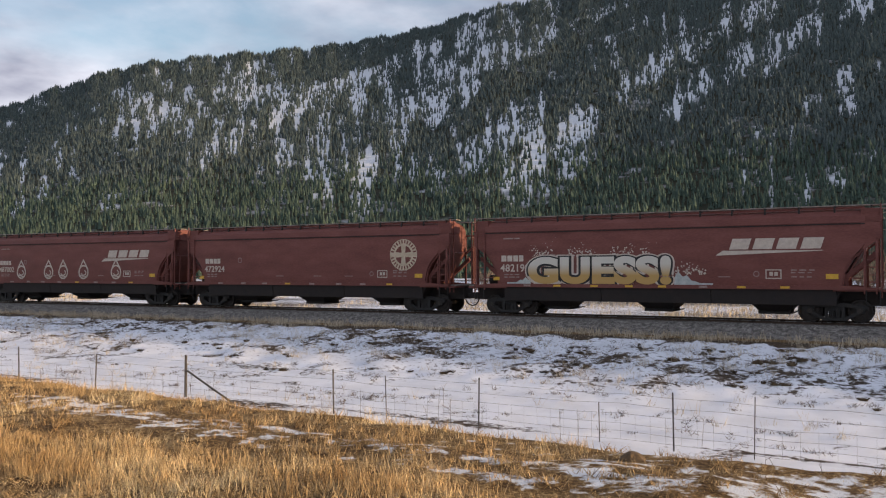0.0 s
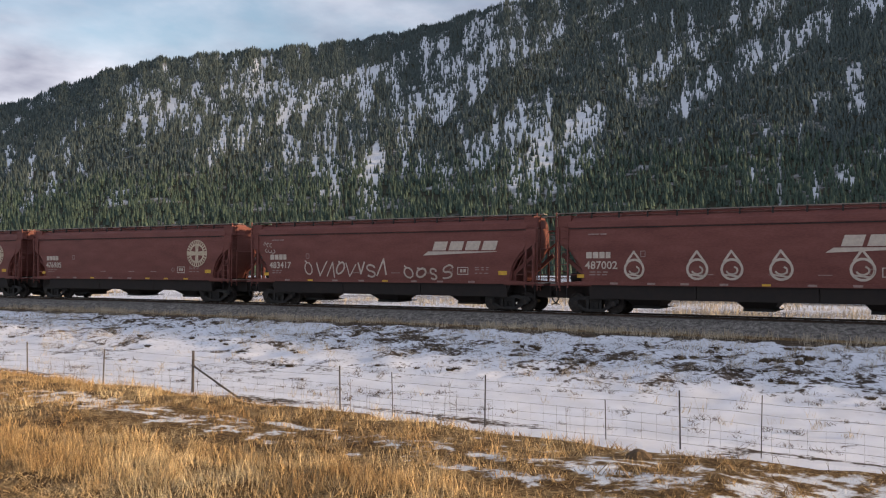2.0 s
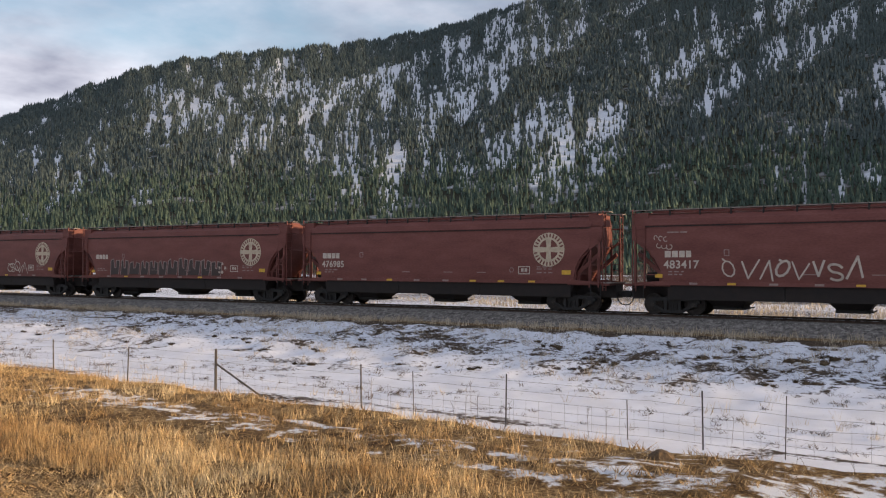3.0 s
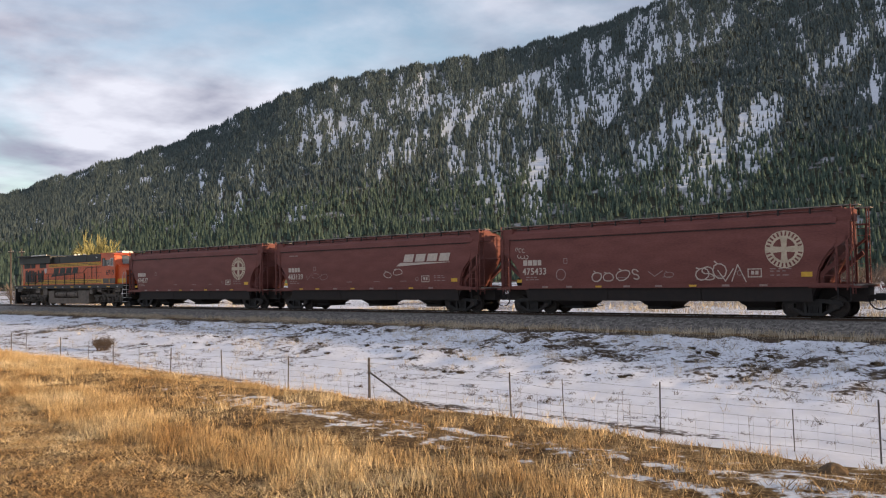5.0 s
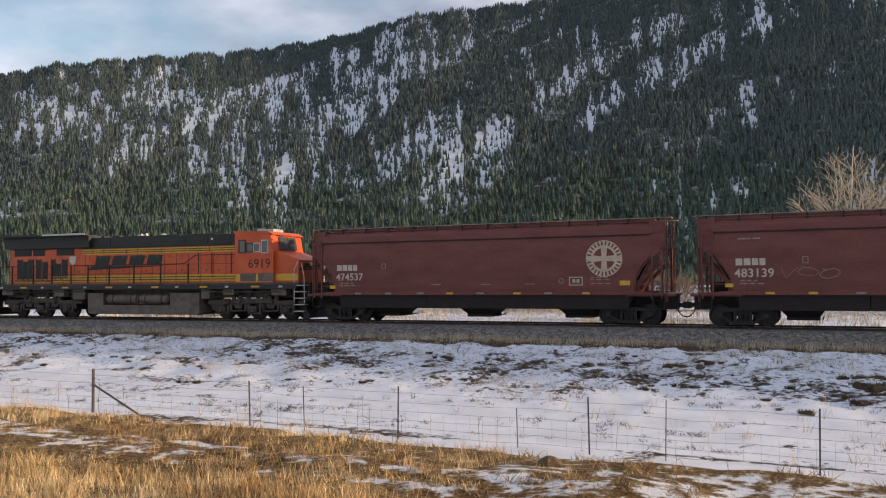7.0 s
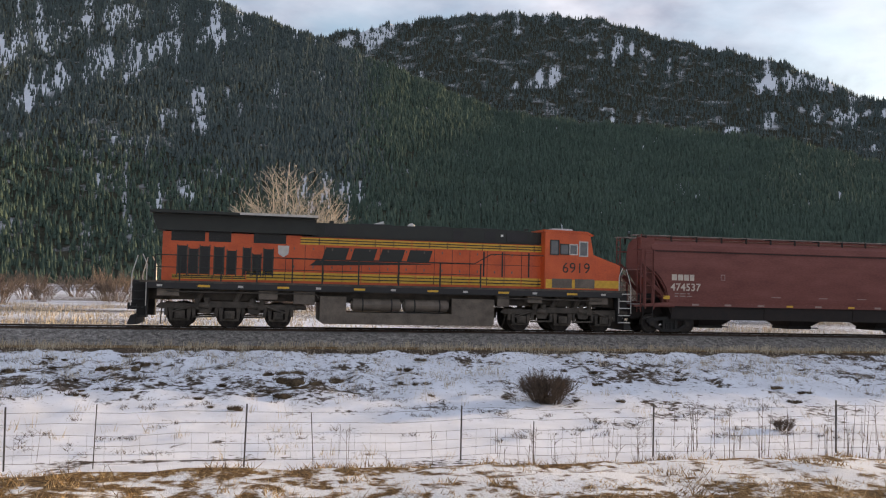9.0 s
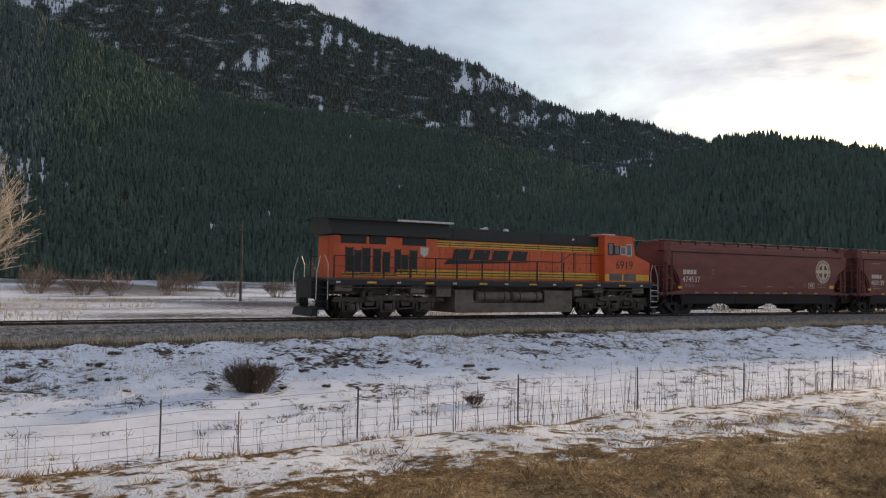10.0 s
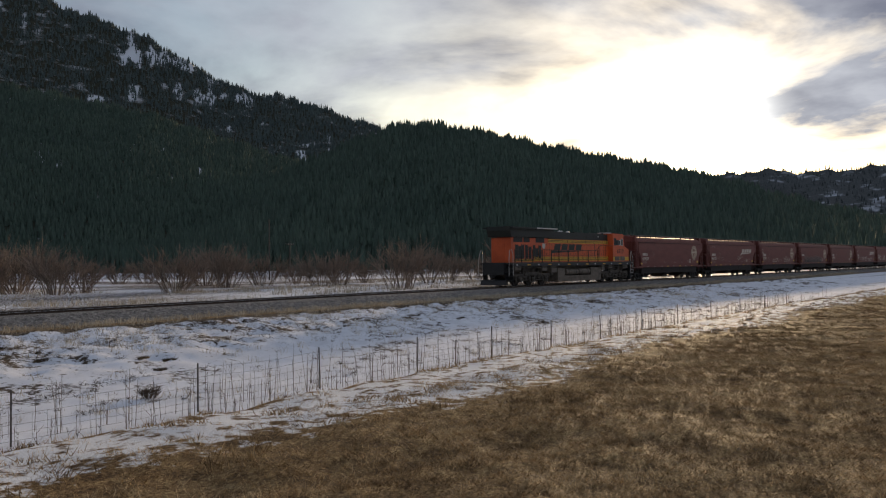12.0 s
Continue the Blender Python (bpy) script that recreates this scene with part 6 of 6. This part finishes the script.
def cottonwood():
    """Several stems fan up from one foot; side limbs rise along them into a rounded crown of fine twigs."""
    rnd = random.Random(11)
    tree = tagged(new("cottonwood_tree"), "tall bare cottonwood with pale branches behind the track", "tree")
    tree.matrix_world = pose(-0.6, 86.0, -1.0)
    inside = lambda p, k=1.0: (p.x / 6.1) ** 2 + (p.y / 5.6) ** 2 + ((p.z - 7.6) / 6.9) ** 2 < k

    def limb(shape, p, d, r, step, lift, level):
        """A crooked limb that thins as it goes and sends off smaller ones."""
        n = 0
        while r > 0.014 and inside(p, 1.0) and n < 16:
            d = (d + Vector((rnd.gauss(0, 0.10), rnd.gauss(0, 0.10), lift + rnd.gauss(0, 0.06)))).normalized()
            q = p + d * step * rnd.uniform(0.8, 1.2)
            shape.tube(p, q, max(r, 0.02), 6 if r > 0.06 else 4, max(r * 0.88, 0.018))
            for _ in range(1 if level == 2 or n < 2 or rnd.random() < 0.2 else 2):
                a = rnd.uniform(0, 6.28)
                out = (d * rnd.uniform(0.7, 1.1) + Vector((math.cos(a), math.sin(a), rnd.uniform(-0.1, 0.35))) * rnd.uniform(0.6, 1.0)).normalized()
                if level < 2 and r > 0.03:
                    limb(shape, q, out, r * rnd.uniform(0.42, 0.6), step * 0.62, lift * 0.6, level + 1)
                else:
                    twigs(shape, q, out, rnd.uniform(0.5, 0.9), 0.012, 1, rnd, 0.35, 3, 0.1, 0.011)
            p, r, n = q, r * 0.86, n + 1

    trunk = Shape()
    starts = []
    for i, (a, k) in enumerate(((0.4, 0.06), (2.9, 0.20), (0.1, 0.26), (4.4, 0.22), (1.6, 0.18), (3.3, 0.42), (6.1, 0.46))):
        d = Vector((k * math.cos(a), k * math.sin(a), 1)).normalized()
        foot = Vector((0.28 * math.cos(a), 0.28 * math.sin(a), -0.15))
        trunk.tube(foot, foot + d * 1.7, 0.24, 9, 0.19)
        starts.append((foot + d * 1.65, d, 0.185))
    part("trunk", trunk, BARK, tree)
    for p, d, r in starts:
        s = Shape()
        limb(s, p, d, r, 1.15, 0.02, 0)
        part("branch", s, BARK, tree)
    low = Shape()
    for _ in range(34):
        a = rnd.uniform(0, 6.28)
        d = Vector((math.cos(a), math.sin(a), rnd.uniform(-0.1, 0.5))).normalized()
        twigs(low, Vector((0, 0, rnd.uniform(1.2, 4.2))) + d * 0.3, d, rnd.uniform(0.9, 1.6), 0.03, 3, rnd, 0.35, 3, -0.12, 0.011)
    tagged(part("low_branch_tangle", low, BARK, tree), kind="stuff")


def on_far_side(az, dist):
    return dist * math.sin(radians(az)), dist * math.cos(radians(az))


def plants():
    field_grass()
    verge_grass()
    turf_clumps()
    dead_stalks()
    cottonwood()
    # dark shrub on the bank
    for x, v, h, seed, st in ((7.4, 22.7, 1.5, 3, 150), (-43.5, 20.2, 1.2, 4, 70), (12.6, 19.0, 0.6, 5, 30)):
        y = v + float(shift(np.array(x), v))
        shrub("bank_shrub", "dark leafless shrub standing in the snow", x, y, float(ground_z(np.array(x), np.array(v))), h, st, BUSH, seed, 0.45, 3, 0.010, 0.004)
    # willow thickets behind the track
    rnd = random.Random(9)
    spots = [(-76, 118, 4.5), (-73, 125, 3.5), (-70.5, 130, 3.2), (-30, 140, 4), (-68.4, 128, 5.4), (-6.3, 98, 5.6), (-2.2, 86.5, 2.6), (1.2, 87, 2.4), (-0.4, 84.2, 2.2), (23.6, 112, 6.0), (25.2, 116, 6.6)]
    spots += [(-23 + i * 1.5 + rnd.uniform(-0.5, 0.5), rnd.uniform(100, 150), rnd.uniform(2.4, 4.8)) for i in range(11)]
    spots += [(3.5 + i * 2.6 + rnd.uniform(-0.9, 0.9), rnd.uniform(120, 190), rnd.uniform(2.5, 4.5)) for i in range(9)]
    spots += [(25 + i * 1.9 + rnd.uniform(-0.5, 0.5), rnd.uniform(95, 150), rnd.uniform(3.6, 6.4)) for i in range(20)]
    kinds = []
    for i, (a, d, h) in enumerate(spots):
        x, y = on_far_side(a, d)
        if i < 6:
            kinds.append(shrub("willow_thicket", "leafless brown willow thicket beyond the track", x, y, -1.0, 5.0, 32, TWIG, 60 + i, 0.55, 3, 0.03, 0.017))
            kinds[-1].scale = (h / 4.2, h / 4.2, h / 3.2)
        else:
            ob = copy_thing(kinds[i % 6], pose(x, y, -1.0, 0, 0, rnd.uniform(0, 360)))
            ob.scale = (h / 4.2 * rnd.uniform(0.95, 1.5), h / 4.2 * rnd.uniform(0.95, 1.5), h / 3.2)
    x, y = on_far_side(-68.6, 150)
    willow = shrub("yellow_willow", "yellow-green slender tree in low sun", x, y, -1.0, 9.6, 13, YELLOW_TWIG, 99, 0.2, 5, 0.10, 0.06)
    willow.scale = (0.85, 0.85, 1.45)


plants()


def utility_pole(x, y, h, arms, label):
    pole = tagged(new("utility_pole"), label, "utility pole", group="poles beyond the track")
    pole.matrix_world = pose(x, y, -1.05)
    part("pole", Shape().tube((0, 0, -0.5), (0, 0, h), 0.16, 10, 0.10), POST_WOOD, pole)
    if arms:
        part("crossarm", Shape().box(-1.3, 1.3, -0.06, 0.06, h - 0.75, h - 0.62), POST_WOOD, pole)
        for k in (-1.2, -0.5, 0.5, 1.2):
            part("insulator", Shape().tube((k, 0, h - 0.62), (k, 0, h - 0.46), 0.05, 8), SILVER, pole)
    return pole


def poles():
    for a, d, h, arms in ((-73.6, 150, 9.2, True), (-73.0, 152, 9.2, True), (-18.6, 100, 10.6, False), (16.7, 100, 9.8, False), (40.8, 170, 12.5, False), (42.2, 210, 9, True)):
        x, y = on_far_side(a, d)
        utility_pole(x, y, h, arms, "weathered timber utility pole" + (" with crossarm" if arms else ""))


poles()


def soil_mound():
    s = Shape()
    n = 14
    rnd = random.Random(4)
    rings = [[(rr * (1 + 0.2 * rnd.uniform(-1, 1)) * math.cos(2 * math.pi * i / n), rr * (1 + 0.2 * rnd.uniform(-1, 1)) * math.sin(2 * math.pi * i / n), z) for i in range(n)] for rr, z in ((0.15, -0.05), (0.11, 0.03), (0.06, 0.075), (0.02, 0.09))]
    pts = [p for ring in rings for p in ring]
    s.add(pts, [(k * n + i, k * n + (i + 1) % n, (k + 1) * n + (i + 1) % n, (k + 1) * n + i) for k in range(3) for i in range(n)] + [tuple(3 * n + i for i in range(n))])
    ob = new("molehill", s.mesh("molehill", MOUND))
    ob.matrix_world = pose(-2.6, 7.0, float(ground_z(np.array(-2.6), np.array(7.1))))
    tagged(ob, "small brown earth mound at the field's edge", "mound")


MOUND = material("bare_earth", ((0.07, 0.042, 0.02), (0.17, 0.11, 0.055)), 0.95, 0, 9, 0.8, 40)
soil_mound()


# ---- what moves ----
def run(t):
    """Distance of the joint behind the locomotive's front coupler along the track."""
    return -170.289 + 20.6824 * t - 0.0067 * t * t


def motions():
    times = [0.75 * i for i in range(17)]
    for i, car in enumerate(TRAIN):
        rows = []
        for t in times:
            x, y, h = on_track(run(t) + PITCH * (i + 0.5) + 0.5 * (STRAY[i] + STRAY[i + 1]))
            rows.append((t, pose(x, y, 0, 0, 0, h)))
        walk(car, rows)
    rows = []
    for t in times:
        x, y, h = on_track(run(t) - 11.28)
        rows.append((t, pose(x, y, 0, 0, 0, h)))
    walk(LOCO, rows)
    # every wheelset rolls with the way travelled
    beats = [i / FPS for i in range(12 * FPS + 1)]
    for vehicle, radius in [(car, 0.455) for car in TRAIN[:9]] + [(LOCO, 0.53)]:
        for ob in vehicle.children_recursive:
            if ob.name.split(".")[0] == "wheelset":
                x = ob.matrix_basis.translation.x
                walk(ob, [(t, pose(x, 0, radius, 0, math.degrees((run(t) - run(0)) / radius), 0)) for t in beats])


motions()
